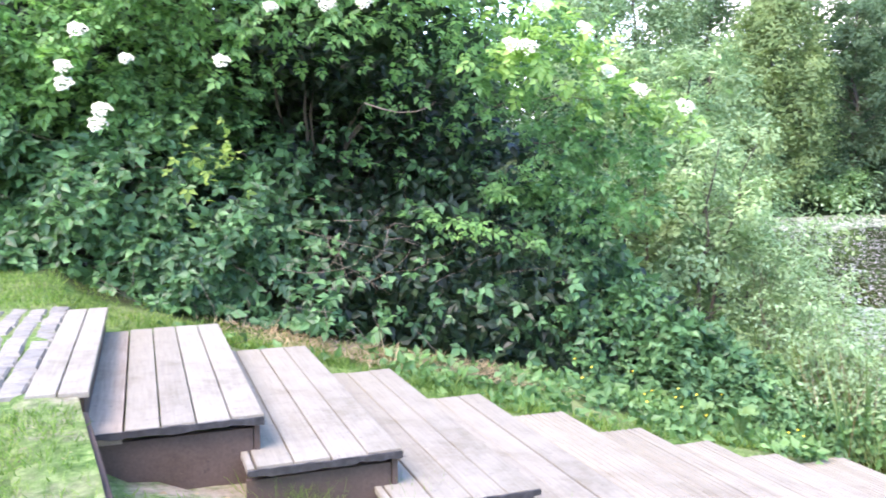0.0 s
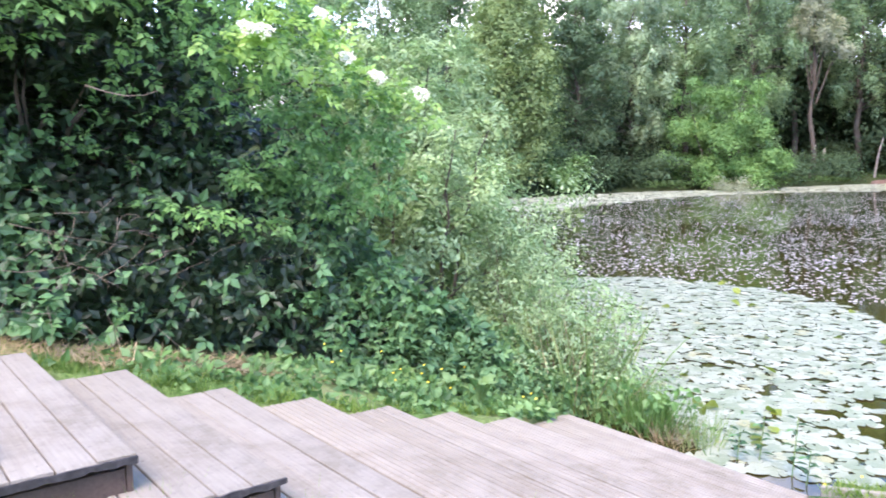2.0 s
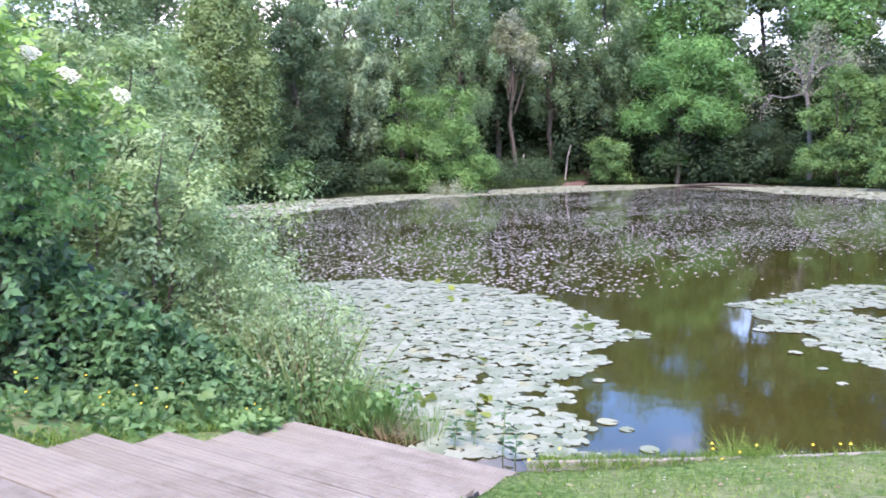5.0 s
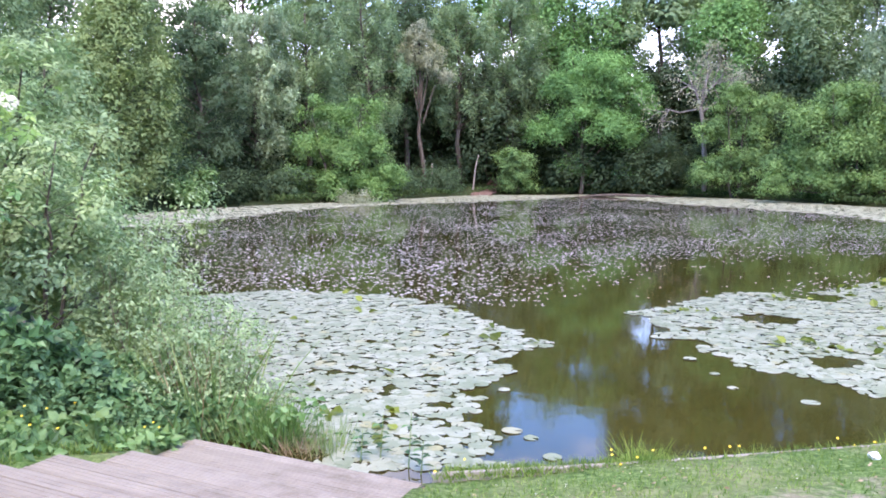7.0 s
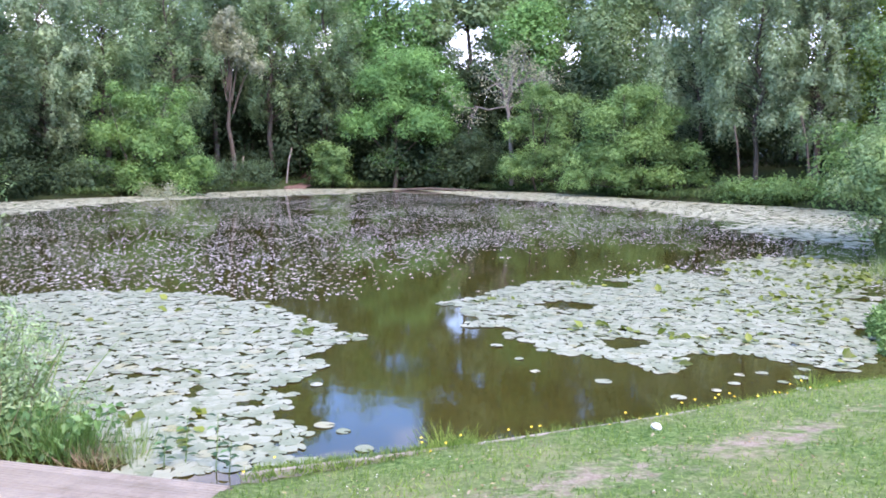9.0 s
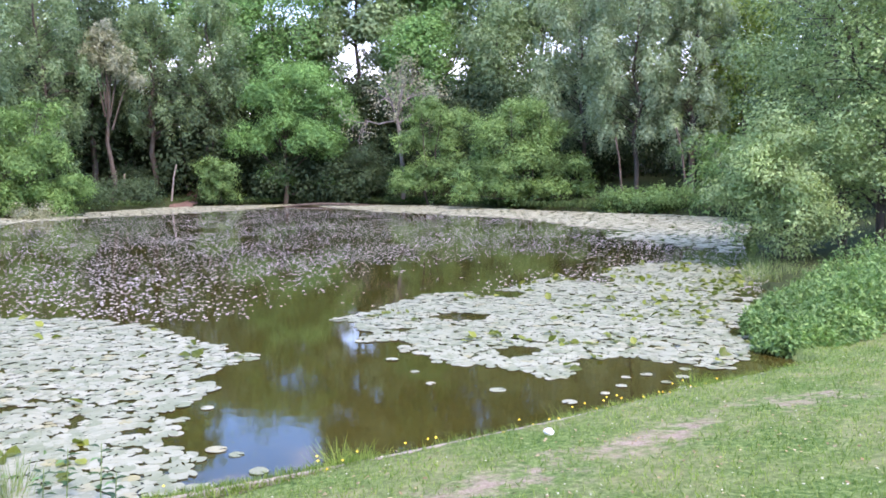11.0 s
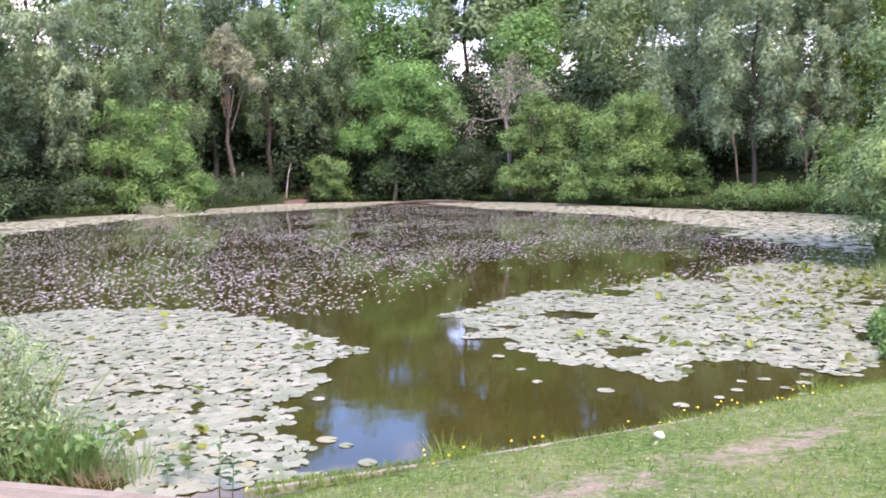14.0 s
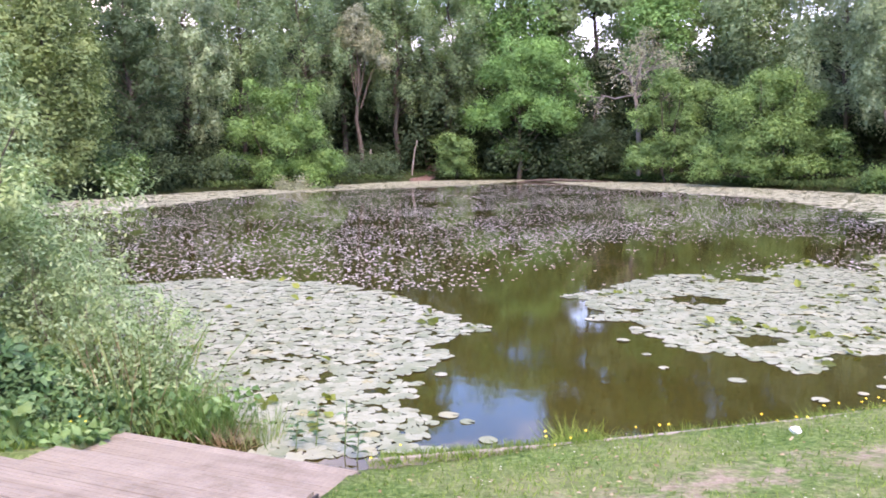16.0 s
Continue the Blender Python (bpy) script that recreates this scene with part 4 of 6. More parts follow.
tagged(new("path", mesh_of("path", np.stack([qx, qy, qz], -1).reshape(-1, 3), np.concatenate([qq[:, [0, 1, 2]], qq[:, [0, 2, 3]]]), M_EARTH, True)), "bare reddish earth path running down to the pond", "path", kind="structure")

# rank growth along the far shore
r = np.random.default_rng(205)
k = np.arange(15, 28)
ring = POND[k]
s = r.uniform(0, len(ring) - 1, 9000)
bx, by = np.interp(s, np.arange(len(ring)), ring[:, 0]), np.interp(s, np.arange(len(ring)), ring[:, 1])
back = np.abs(r.normal(size=len(s))) * 2.2
away = unit(np.stack([bx + 3.0, by - 36.0], -1))
bx, by = bx + away[:, 0] * (back + 0.2), by + away[:, 1] * (back + 0.2)
keep = np.hypot(bx - polar(11.3, 65)[0], by - 64.5) > 2.4
bx, by = bx[keep], by[keep]
n = len(bx)
pz = land(bx, by) + r.uniform(0.0, 0.4, n) * (0.6 + 0.4 * waves(bx, by, 0.8))
v, f = leaves(np.stack([bx, by, pz], -1), unit(np.array([0, 0, 0.7]) + r.normal(size=(n, 3)) * 0.6), np.array([0.0, -0.5, 1.0]) + 0.5 * random_dirs(n, r), r.uniform(0.18, 0.36, n), SPRAY, 0.7)
M_RANK = leaf_material("rank_growth", (0.030, 0.058, 0.020), (0.052, 0.098, 0.034), (0.095, 0.155, 0.060), 0.35, 0.7, 0.4, 0.1)
tagged(new("shore_growth", mesh_of("shore_growth", v, f, M_RANK)), "rank green growth along the far shore", "undergrowth", kind="stuff")

# right bank: big willow, its low boughs over the water, and trees beyond
R = dict(group="growth on the near right bank", form=SHARD)
make_tree("tree", "large leafy grey-green willow overhanging the pond", "tree", 15.0, 21.8, 12.5, 7.4, low=0.10, count=105000, size=0.108, leaf=M_WILLOW, seed=91, lumps=120, lump=0.13, stems=3, shape="column",
          boughs=((-2.4, 0.8, 5.2, 1.5), (-2.0, -0.8, 7.4, 1.5), (-1.6, 0.5, 9.6, 1.5), (-2.6, -0.4, 3.2, 1.4), (-0.4, -2.4, 5.8, 1.6), (0.6, -2.4, 8.4, 1.6), (-1.0, -2.6, 3.4, 1.4), (1.8, -2.6, 4.6, 1.6), (-0.6, -1.2, 11.2, 1.6), (1.5, -1.8, 10.8, 1.8)), **R)
make_tree("shrub", "pale green willow boughs leaning over the water", "shrub", 12.2, 20.6, 3.4, 3.0, low=0.10, count=46000, size=0.090, leaf=M_WILLOW, seed=92, lumps=40, lump=0.16, stems=5, shape="dome",
          boughs=((-1.6, 0.5, 1.5, 0.9), (-0.6, 0.8, 2.7, 1.0), (-1.2, -0.3, 2.2, 0.9), (0.6, -0.6, 2.6, 1.1), (-0.3, -0.9, 1.4, 0.8), (1.4, -1.0, 2.0, 0.9)), **R)
make_tree("tree", "large leafy green tree behind the willow", "tree", 19.5, 20.5, 12.5, 8.5, low=0.06, count=36000, size=0.18, leaf=M_SHRUB, seed=93, lumps=90, lump=0.12, stems=2, **R)
make_tree("tree", "tall green tree beyond the bramble bank", "tree", 25.5, 33, 13, 9, low=0.05, count=12000, size=0.36, leaf=M_SHRUB, seed=94, **R)
make_tree("tree", "tall green tree beside the lawn", "tree", 22, 14, 12, 9, low=0.05, count=14000, size=0.30, leaf=M_SHRUB, seed=95, **R)

# left bank beyond the hedge
L = dict(group="growth on the near left bank")
make_tree("shrub", "silvery pale green willow shrub beside the hedge", "shrub", -9.0, 9.2, 4.1, 3.5, low=0.03, count=40000, size=0.098, per=22, leaf=M_SALLOW, seed=96, lumps=140, lump=0.10, stems=6, shape="dome", form=SLIM, **L)
make_tree("shrub", "silvery pale green willow shrub at the water", "shrub", -6.4, 8.3, 2.0, 2.8, low=0.02, count=15000, size=0.075, per=20, leaf=M_SALLOW, seed=97, lumps=40, lump=0.18, stems=6, shape="dome", form=SLIM, **L)
make_tree("shrub", "silvery pale green willow shrub against the hedge", "shrub", -6.35, 7.35, 3.0, 2.0, low=0.03, count=20000, size=0.075, per=20, leaf=M_SALLOW, seed=101, lumps=60, lump=0.14, stems=5, shape="dome", form=SLIM, **L)
make_tree("tree", "leafy tree behind the hedge", "tree", -11.6, 4.6, 8.5, 6, low=0.05, count=14000, size=0.16, form=SHARD, leaf=M_ELDER, seed=103, **L)
make_tree("tree", "dark leafy tree behind the elder bush", "tree", -11.8, 6.3, 6.6, 4.8, low=0.05, count=16000, size=0.18, form=SHARD, leaf=M_DARKLEAF, seed=105, lumps=60, lump=0.16, **L)
make_tree("tree", "dark leafy tree close behind the hedge", "tree", -10.2, 2.6, 7.5, 5, low=0.05, count=17000, size=0.16, form=SHARD, leaf=M_DARKLEAF, seed=104, lumps=60, lump=0.16, **L)
make_tree("tree", "leafy tree behind the hedge", "tree", -13.5, 2, 8.5, 7, low=0.05, count=12000, size=0.18, form=SHARD, leaf=M_ELDER, seed=99, **L)

# ---- hedge beside the steps ----
HEDGE = np.array([(-8.6, -3.0), (-7.9, -0.8), (-7.45, 0.6), (-6.5, 2.0), (-6.05, 2.85), (-5.85, 3.85), (-5.5, 4.9), (-5.1, 5.9), (-4.35, 6.55)])
seg = np.r_[0, np.cumsum(np.linalg.norm(np.diff(HEDGE, axis=0), axis=1))]


def hedge_points(n, r, h0, h1, depth, top_over=0.0, rough=0.35):
    """Places in the hedge's face: along its foot, up its front and some way into it."""
    s = r.uniform(0, seg[-1], n)
    bx, by = np.interp(s, seg, HEDGE[:, 0]), np.interp(s, seg, HEDGE[:, 1])
    h = h0 + r.uniform(0, 1, n) * (h1 - h0) * np.interp(s, [0, seg[5], seg[6], seg[7], seg[8]], [1, 1, 0.85, 0.45, 0.12])
    out = np.array([0.93, -0.30])
    bulge = rough * (waves(s, h, 2.1) * 0.6 + waves(s, h, 4.7, 2.0) * 0.6)
    back_slope = 0.16 * h + 0.10 * np.clip(h - 1.5, 0, 9)
    inn = depth * r.exponential(1.0, n)
    inn = inn + 1.25 * np.exp(-((by - 3.0) / 1.3) ** 2 - ((h - 1.75) / 0.75) ** 2)      # a dark hollow under the elder
    k = bulge - back_slope - inn + top_over * step01(h, 1.3, 2.4)
    x, y = bx + out[0] * k, by + out[1] * k
    z = np.interp(s, seg, [1.7, 1.6, 1.50, 1.32, 1.12, 0.88, 0.60, 0.30, 0.12]) + h
    return np.stack([x, y, z], -1), out


def leafy(name, pts, out, mat, size, r, label, category, shape=OVAL, droop=0.35):
    n = len(pts)
    rnd = random_dirs(n, r)
    face = np.array([out[0], out[1], 0.5])
    along = unit(rnd * 0.9 + face * 0.5 + np.array([0, 0, -droop]))
    up = unit(face * 0.8 + random_dirs(n, r) * 0.75 + np.array([0, 0, 0.5]))
    v, f = leaves(pts, along, up, size * r.uniform(0.6, 1.35, n), shape)
    ob = new(name, mesh_of(name, v, f, mat))
    return tagged(ob, label, category, kind="stuff")


def sprigs(at, along, up, size, shape, fan, wide=None):
    """Compound leaves: leaflets set along a stalk; fan gives each one's place on the stalk and its turn."""
    y = unit(along)
    x = unit(np.cross(y, up))
    z = np.cross(x, y)
    pieces = []
    for shift, turn, big in fan:
        a = radians(turn)
        pieces.append(leaves(at + y * (size * shift)[:, None], y * math.cos(a) + x * math.sin(a) - 0.12 * z, z + 0.15 * math.sin(a) * x, size * big, shape, wide))
    return joined(pieces)


TRIPLE = ((0.15, -68, 0.85), (0.25, 0, 1.1), (0.15, 68, 0.85))
FIVE = ((0.0, -62, 0.8), (0.0, 62, 0.8), (0.55, -55, 0.85), (0.55, 55, 0.85), (0.8, 0, 1.0))


def hollow(p):
    """Where the hedge stands open and dark between its leaf clumps."""
    return waves(p[:, 1], p[:, 2], 3.4, 0.4) + 0.6 * waves(p[:, 1], p[:, 2], 8.5, 1.7)


r = np.random.default_rng(301)
pts, out = hedge_points(17500, r, 0.0, 2.1, 0.14)
hol = hollow(pts)
dense = np.interp(pts[:, 1], [2.2, 3.2, 4.7, 5.4, 6.5], [1.0, 0.08, 0.06, 0.5, 0.8])
pts = pts[(hol > -0.42 + 0.25 * r.normal(size=len(pts))) & (r.uniform(size=len(pts)) < dense)]
pts[:, 0] += 0.10 * hollow(pts)
n = len(pts)
face = np.array([out[0], out[1], 0.75])
v, f = sprigs(pts, unit(random_dirs(n, r) * 0.8 + np.array([0.5, -0.15, -0.25])), unit(face + random_dirs(n, r) * 0.55), 0.098 * r.uniform(0.6, 1.4, n), OVAL, TRIPLE, None)
tagged(new("bramble_thicket", mesh_of("bramble_thicket", v, f, M_BRAMBLE)), "dark green bramble thicket beside the steps", "bramble", kind="stuff")
# ivy, with the hollows' shade put into its leaf colour
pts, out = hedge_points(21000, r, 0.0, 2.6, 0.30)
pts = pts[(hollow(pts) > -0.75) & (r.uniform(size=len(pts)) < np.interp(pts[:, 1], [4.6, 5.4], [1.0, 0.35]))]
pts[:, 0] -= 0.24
leafy("ivy_thicket", pts, out, M_IVY, 0.13, r, "ivy inside the hedge, its green darkened for the hollows' shade", "ivy")

# inner leaves added to close sky gaps, the hedge's shade in their colour
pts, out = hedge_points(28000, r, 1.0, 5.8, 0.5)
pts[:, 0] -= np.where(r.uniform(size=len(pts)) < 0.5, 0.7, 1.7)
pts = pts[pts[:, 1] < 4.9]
leafy("hedge_shade_leaves", pts, out, M_SHADETINT, 0.19, r, "inner hedge leaves, deep shade put into their colour", "leaves")

elder = base("elder_bush", (-8.0, 3.6, 1.0), "elder bush with flat cream flower heads above the brambles", "shrub")
pts, out = hedge_points(13500, r, 1.5, 5.2, 0.40, 0.55, 0.55)
bulk = 0.40 * np.exp(-((pts[:, 1] - 3.7) / 1.3) ** 2)        # the bush leans out over the brambles
pts[:, :2] += bulk[:, None] * out
keep = (pts[:, 1] < 5.75 - 0.25 * (pts[:, 2] - 2)) & ((pts[:, 1] > 1.8) | (pts[:, 2] < 4.1 + 0.3 * pts[:, 1].clip(-2, 3))) & (waves(pts[:, 1], pts[:, 2], 3.0) + 0.35 * waves(pts[:, 0] + pts[:, 1], pts[:, 2], 7.0) > -0.40)
shade = np.exp(-((pts[:, 1] - 3.2) / 1.3) ** 4 - ((pts[:, 2] - 2.75) / 0.75) ** 4)
keep &= r.uniform(size=len(pts)) > 0.92 * shade
pts = pts[keep]
low, out = hedge_points(9000, r, 0.2, 2.6, 0.12, 0.15, 0.5)      # bright sprays hanging out of the dark hedge
tips = np.array([(3.6, 2.58), (3.85, 2.12), (4.1, 1.98), (4.35, 1.88), (4.55, 2.30), (4.75, 1.85), (4.9, 2.3), (5.2, 2.0), (5.3, 2.6), (5.0, 2.9), (5.6, 2.4)])
gap = np.min(np.hypot(low[:, 1:2] - tips[:, 0], 1.3 * (low[:, 2:3] - tips[:, 1])), axis=1)
low = low[gap < 0.13 + 0.10 * waves(low[:, 1], low[:, 2], 9.0)]
crest, out = hedge_points(15000, r, 1.35, 5.2, 0.12, 0.70, 0.5)    # leafier towards the stair head
pts = np.concatenate([pts, crest[(crest[:, 1] < 1.7 - 0.45 * (3.0 - crest[:, 2])) & (crest[:, 2] < 4.0 + 0.3 * crest[:, 1].clip(-2, 3)) & (waves(crest[:, 1], crest[:, 2], 4.0) > -0.55)]])
pts = np.concatenate([pts, low + np.array([0.10, -0.03, 0.0])])
n = len(pts)
rnd = random_dirs(n, r)
along = unit(rnd * 0.9 + np.array([0.55, -0.2, -0.35]))
up = unit(np.array([0.5, -0.15, 0.8]) + random_dirs(n, r) * 0.45)
v, f = sprigs(pts - np.array([-8.0, 3.6, 1.0]), along, up, 0.082 * r.uniform(0.6, 1.35, n), OVAL, FIVE, None)
sub("crown", mesh_of("crown", v, f, M_ELDER), elder)
# a young yellow-green shoot among the brambles
pts = np.array([-6.0, 1.78, 2.55]) + r.normal(size=(30, 3)) * np.array([0.05, 0.14, 0.16])
v, f = sprigs(pts, unit(random_dirs(30, r) * 0.7 + np.array([0.5, -0.2, -0.2])), unit(np.array([0.6, -0.2, 0.8]) + random_dirs(30, r) * 0.4), 0.07 * r.uniform(0.7, 1.3, 30), OVAL, TRIPLE)
tagged(new("bramble_shoot", mesh_of("bramble_shoot", v, f, M_SUNNY)), "yellow-green young bramble shoot in the hedge", "bramble", kind="stuff")
wood = []
for k in range(16):
    a = r.uniform(-1.2, 1.2)
    y1 = r.uniform(-1.5, 2.4)
    wood.append(tube([(r.uniform(-0.4, 0.4), r.uniform(-0.6, 0.6), 0), (0.2, y1 * 0.4, 1.2), (0.4, y1 * 0.8, 2.0 + 0.4 * a), (0.7, y1, 2.3 + 0.6 * a)], [0.05, 0.034, 0.018, 0.006], 6))
v, f = joined(wood)
sub("stem", mesh_of("stem", v, f, M_BARK, True), elder)


def flower_head(wide, r):
    """A flat elder flower head: a domed spray of tiny cream florets on green stalks."""
    n = 150
    a, q = r.uniform(0, 6.28, n), np.sqrt(r.uniform(0, 1, n))
    lob = 1 + 0.14 * np.sin(a * 3 + 1) + 0.12 * np.sin(a * 7 + 2) * r.uniform(0.3, 1)
    P = np.stack([np.cos(a) * q * wide / 2 * lob, np.sin(a) * q * wide / 2 * lob, 0.03 * (1 - q * q) + r.normal(size=n) * 0.004], -1)
    t = np.array([(0.5, 0, 0), (0, 0.5, 0.1), (-0.5, 0, 0), (0, -0.5, 0.1)])
    v = (P[:, None] + t[None] * 0.017).reshape(-1, 3)
    f = (np.array([(0, 1, 2), (0, 2, 3)])[None] + (np.arange(n) * 4)[:, None, None]).reshape(-1, 3)
    return v, f


FLOWERS = [(-6.45, 0.99, 3.51, 0.14), (-6.49, 0.89, 3.25, 0.12), (-6.49, 0.89, 3.13, 0.13), (-6.39, 1.12, 2.94, 0.14), (-6.4, 1.09, 2.84, 0.13), (-6.31, 1.29, 3.31, 0.1), (-6.01, 1.9, 3.3, 0.12), (-5.86, 2.23, 3.7, 0.1), (-5.67, 2.6, 3.73, 0.14), (-5.64, 2.89, 3.77, 0.14), (-5.1, 3.9, 3.46, 0.14), (-5.07, 4.04, 3.45, 0.15), (-5.04, 4.16, 3.78, 0.14), (-4.94, 4.5, 3.62, 0.12), (-4.86, 4.7, 3.28, 0.14), (-4.78, 4.97, 3.14, 0.15), (-4.64, 5.36, 3.01, 0.16)]
for x, y, z, wide in FLOWERS:
    v, f = flower_head(wide, r)
    tilt = np.array(Euler((radians(55), 0, radians(70))).to_matrix())
    v = v @ tilt.T + np.array([x + 8.0, y - 3.6, z - 1.0])
    sub("flower_head", mesh_of("flower_head", v, f, M_CREAM), elder, "flat cream flower head")

# leafy boughs that carry the outer flower heads
tips = np.array([q[:3] for q in FLOWERS if q[1] > 3.8]) + np.array([-0.19, 0.16, 0.03])
at = np.repeat(tips, 34, axis=0) + r.normal(size=(34 * len(tips), 3)) * np.array([0.16, 0.17, 0.10]) - np.array([0.10, 0.0, 0.10])
n = len(at)
v, f = sprigs(at - np.array([-8.0, 3.6, 1.0]), unit(random_dirs(n, r) * 0.8 + np.array([0.5, 0.3, -0.2])), unit(np.array([0.4, -0.15, 0.9]) + random_dirs(n, r) * 0.35), 0.085 * r.uniform(0.7, 1.3, n), OVAL, FIVE)
sub("outer_foliage", mesh_of("outer_foliage", v, f, M_ELDERTIP), elder, "fresh yellow-green leaf sprays round the flowers")
for p0, p1, sag in (((1.5, 0.9, 2.05), (2.75, 2.0, 2.15), 0.05), ((1.9, 1.3, 1.75), (2.6, 1.9, 1.85), -0.04)):
    q = np.linspace(0, 1, 7)[:, None]
    line = np.array(p0) + (np.array(p1) - np.array(p0)) * q + np.array([0, 0, sag]) * 4 * q * (1 - q) + r.normal(size=(7, 3)) * 0.02
    v, f = tube(line, 0.010 - 0.007 * q[:, 0], 5)
    sub("branch", mesh_of("branch", v, f, M_TWIG, True), elder, "thin grey-brown branch")

# dry stems and twigs in the hedge
def cane(p0, p1, sag, thick):
    p0, p1 = np.array(p0), np.array(p1)
    q = np.linspace(0, 1, 6)[:, None]
    line = p0 + (p1 - p0) * q + np.array([0.12, 0, sag]) * 4 * q * (1 - q) + r.normal(size=(6, 3)) * 0.012
    return tube(line, thick * (1.0 - 0.6 * q[:, 0]), 5)


wood = []
for k in range(34):
    p0, o = hedge_points(1, r, 0.05, 1.3, 0.05)
    p0 = p0[0] + np.array([0.05, 0, 0])
    d = r.normal(size=3) * np.array([0.12, 0.35, 0.12]) + np.array([0.05, 0, -0.05])
    wood.append(cane(p0, p0 + d, 0.02, 0.0022))
for k in range(26):                              # a tangle of bare canes where the leaves are thin
    c = np.array([-5.66, 2.85, 1.72]) + r.normal(size=3) * np.array([0.14, 0.45, 0.26])
    d = r.normal(size=3) * np.array([0.08, 0.20, 0.12])
    wood.append(cane(c - d, c + d, r.uniform(-0.06, 0.08), r.uniform(0.0018, 0.0032)))
for k in range(12):                              # stalks rising from the hedge's foot
    y0 = r.uniform(0.8, 4.6)
    x0 = np.interp(y0, HEDGE[:, 1], HEDGE[:, 0]) + r.uniform(-0.1, 0.1)
    z0 = float(land(np.array(x0), np.array(y0)))
    wood.append(cane((x0, y0, z0 - 0.02), (x0 + r.normal() * 0.08, y0 + r.normal() * 0.2, z0 + r.uniform(0.2, 0.5)), 0.0, 0.0035))
wood.append(cane((-5.42, 2.78, 2.98), (-5.15, 3.2, 2.98), -0.07, 0.005))
v, f = joined(wood)
tagged(new("dry_stems", mesh_of("dry_stems", v, f, M_TWIG)), "pale dry bramble canes tangled in the hedge", "stems", kind="stuff")

def paved(x, y):
    u, w = (x + 5.46) * 0.978 - (y - 0.92) * 0.208, (x + 5.46) * 0.208 + (y - 0.92) * 0.978
    return (u > -0.50) & (u < 2.05) & (w < 0.06) & (w > -2.2)


# lush grass and broad leaves at the far ends of the upper steps
n = 4600
q = r.uniform(0, 8, n)
ex2 = np.interp(q, np.arange(9), [-5.85, -5.66, -5.34, -4.98, -4.6, -4.36, -4.16, -4.0, -3.84]) - np.abs(r.normal(size=n)) * 0.16
ey2 = np.interp(q, np.arange(9), [1.0, 1.68, 2.2, 2.68, 3.16, 3.72, 4.28, 4.85, 5.42]) + r.normal(size=n) * 0.12
ok = waves(ex2, ey2, 5.0, 0.6) > -0.1
pts = np.stack([ex2, ey2, land(ex2, ey2)], -1)[ok]
n = len(pts)
v, f = leaves(pts, unit(np.array([0, 0, 1.0]) + r.normal(size=(n, 3)) * 0.45), random_dirs(n, r), r.uniform(0.04, 0.12, n), BLADE, 0.8)
tagged(new("verge_grass", mesh_of("verge_grass", v, f, M_GRASS)), "lush grass at the ends of the upper steps", "grass", kind="stuff")
pts = pts[r.uniform(size=n) < 0.06] + np.array([-0.1, 0, 0.03])
leafy("verge_weeds", pts, np.array([0.7, -0.4]), M_WEED, 0.10, r, "broad weed leaves in the grass by the steps", "weeds")

# low weeds between hedge and steps
def strip_points(n, r, a, b, line):
    s = r.uniform(0, 1, n)
    k = np.interp(s, np.linspace(0, 1, len(line)), np.arange(len(line)))
    x = np.interp(k, np.arange(len(line)), line[:, 0]) + r.uniform(a, b, n)
    y = np.interp(k, np.arange(len(line)), line[:, 1]) + r.uniform(-0.25, 0.25, n)
    return np.stack([x, y, land(x, y)], -1)


STRIP = np.array([(-5.40, 3.0), (-5.05, 3.7), (-4.85, 4.4), (-4.55, 5.1), (-4.25, 5.7), (-4.0, 6.2)])
pts = strip_points(3400, r, -0.55, 0.55, STRIP)
pts = pts[waves(pts[:, 0], pts[:, 1], 4.2) + 0.5 * waves(pts[:, 0], pts[:, 1], 11.0) > -0.16 - 0.30 * step01(pts[:, 1], 4.0, 5.0)]
pts[:, 2] += r.uniform(0.0, 0.08, len(pts))
leafy("weeds", pts, np.array([0.7, -0.5]), M_WEED, 0.092, r, "broad-leaved green weeds beside the steps", "weeds")
n = 26000
x, y = r.uniform(-8.2, -4.9, n), r.uniform(-1.5, 3.4, n)
foot = np.interp(y, HEDGE[:, 1], HEDGE[:, 0])
side = np.interp(y, [-1.5, 0.95, 1.68, 2.2, 2.7, 3.2], [-6.2, -5.8, -5.6, -5.28, -4.92, -4.5])
ok = ~paved(x, y) & (x > foot - 0.05) & (x < side - 0.02) & (waves(x, y, 3.3) + r.normal(size=n) * 0.3 > -0.45)
pts = np.stack([x, y, land(x, y)], -1)[ok]
n = len(pts)
v, f = leaves(pts, unit(np.array([0, 0, 0.9]) + r.normal(size=(n, 3)) * 0.7), np.array([0, 0, 1.0]) + 0.6 * random_dirs(n, r), r.uniform(0.03, 0.075, n), BLADE, 1.3)
tagged(new("grass", mesh_of("grass", v, f, M_GRASS)), "rough grass between the hedge and the steps", "grass", kind="stuff")
pts = strip_points(2200, r, -0.40, 0.40, np.array([(-6.2, 2.0), (-5.75, 2.6), (-5.5, 3.1), (-5.35, 3.6), (-5.1, 4.3)]))
pts[:, 2] += r.uniform(0.01, 0.05, len(pts))
v, f = leaves(pts, random_dirs(2200, r) * np.array([1, 1, 0.15]), np.tile([0, 0, 1.0], (2200, 1)), r.uniform(0.06, 0.20, 2200), BLADE, 0.45)
tagged(new("dead_grass", mesh_of("dead_grass", v, f, M_STRAW)), "dry straw-coloured litter under the hedge", "litter", kind="stuff")

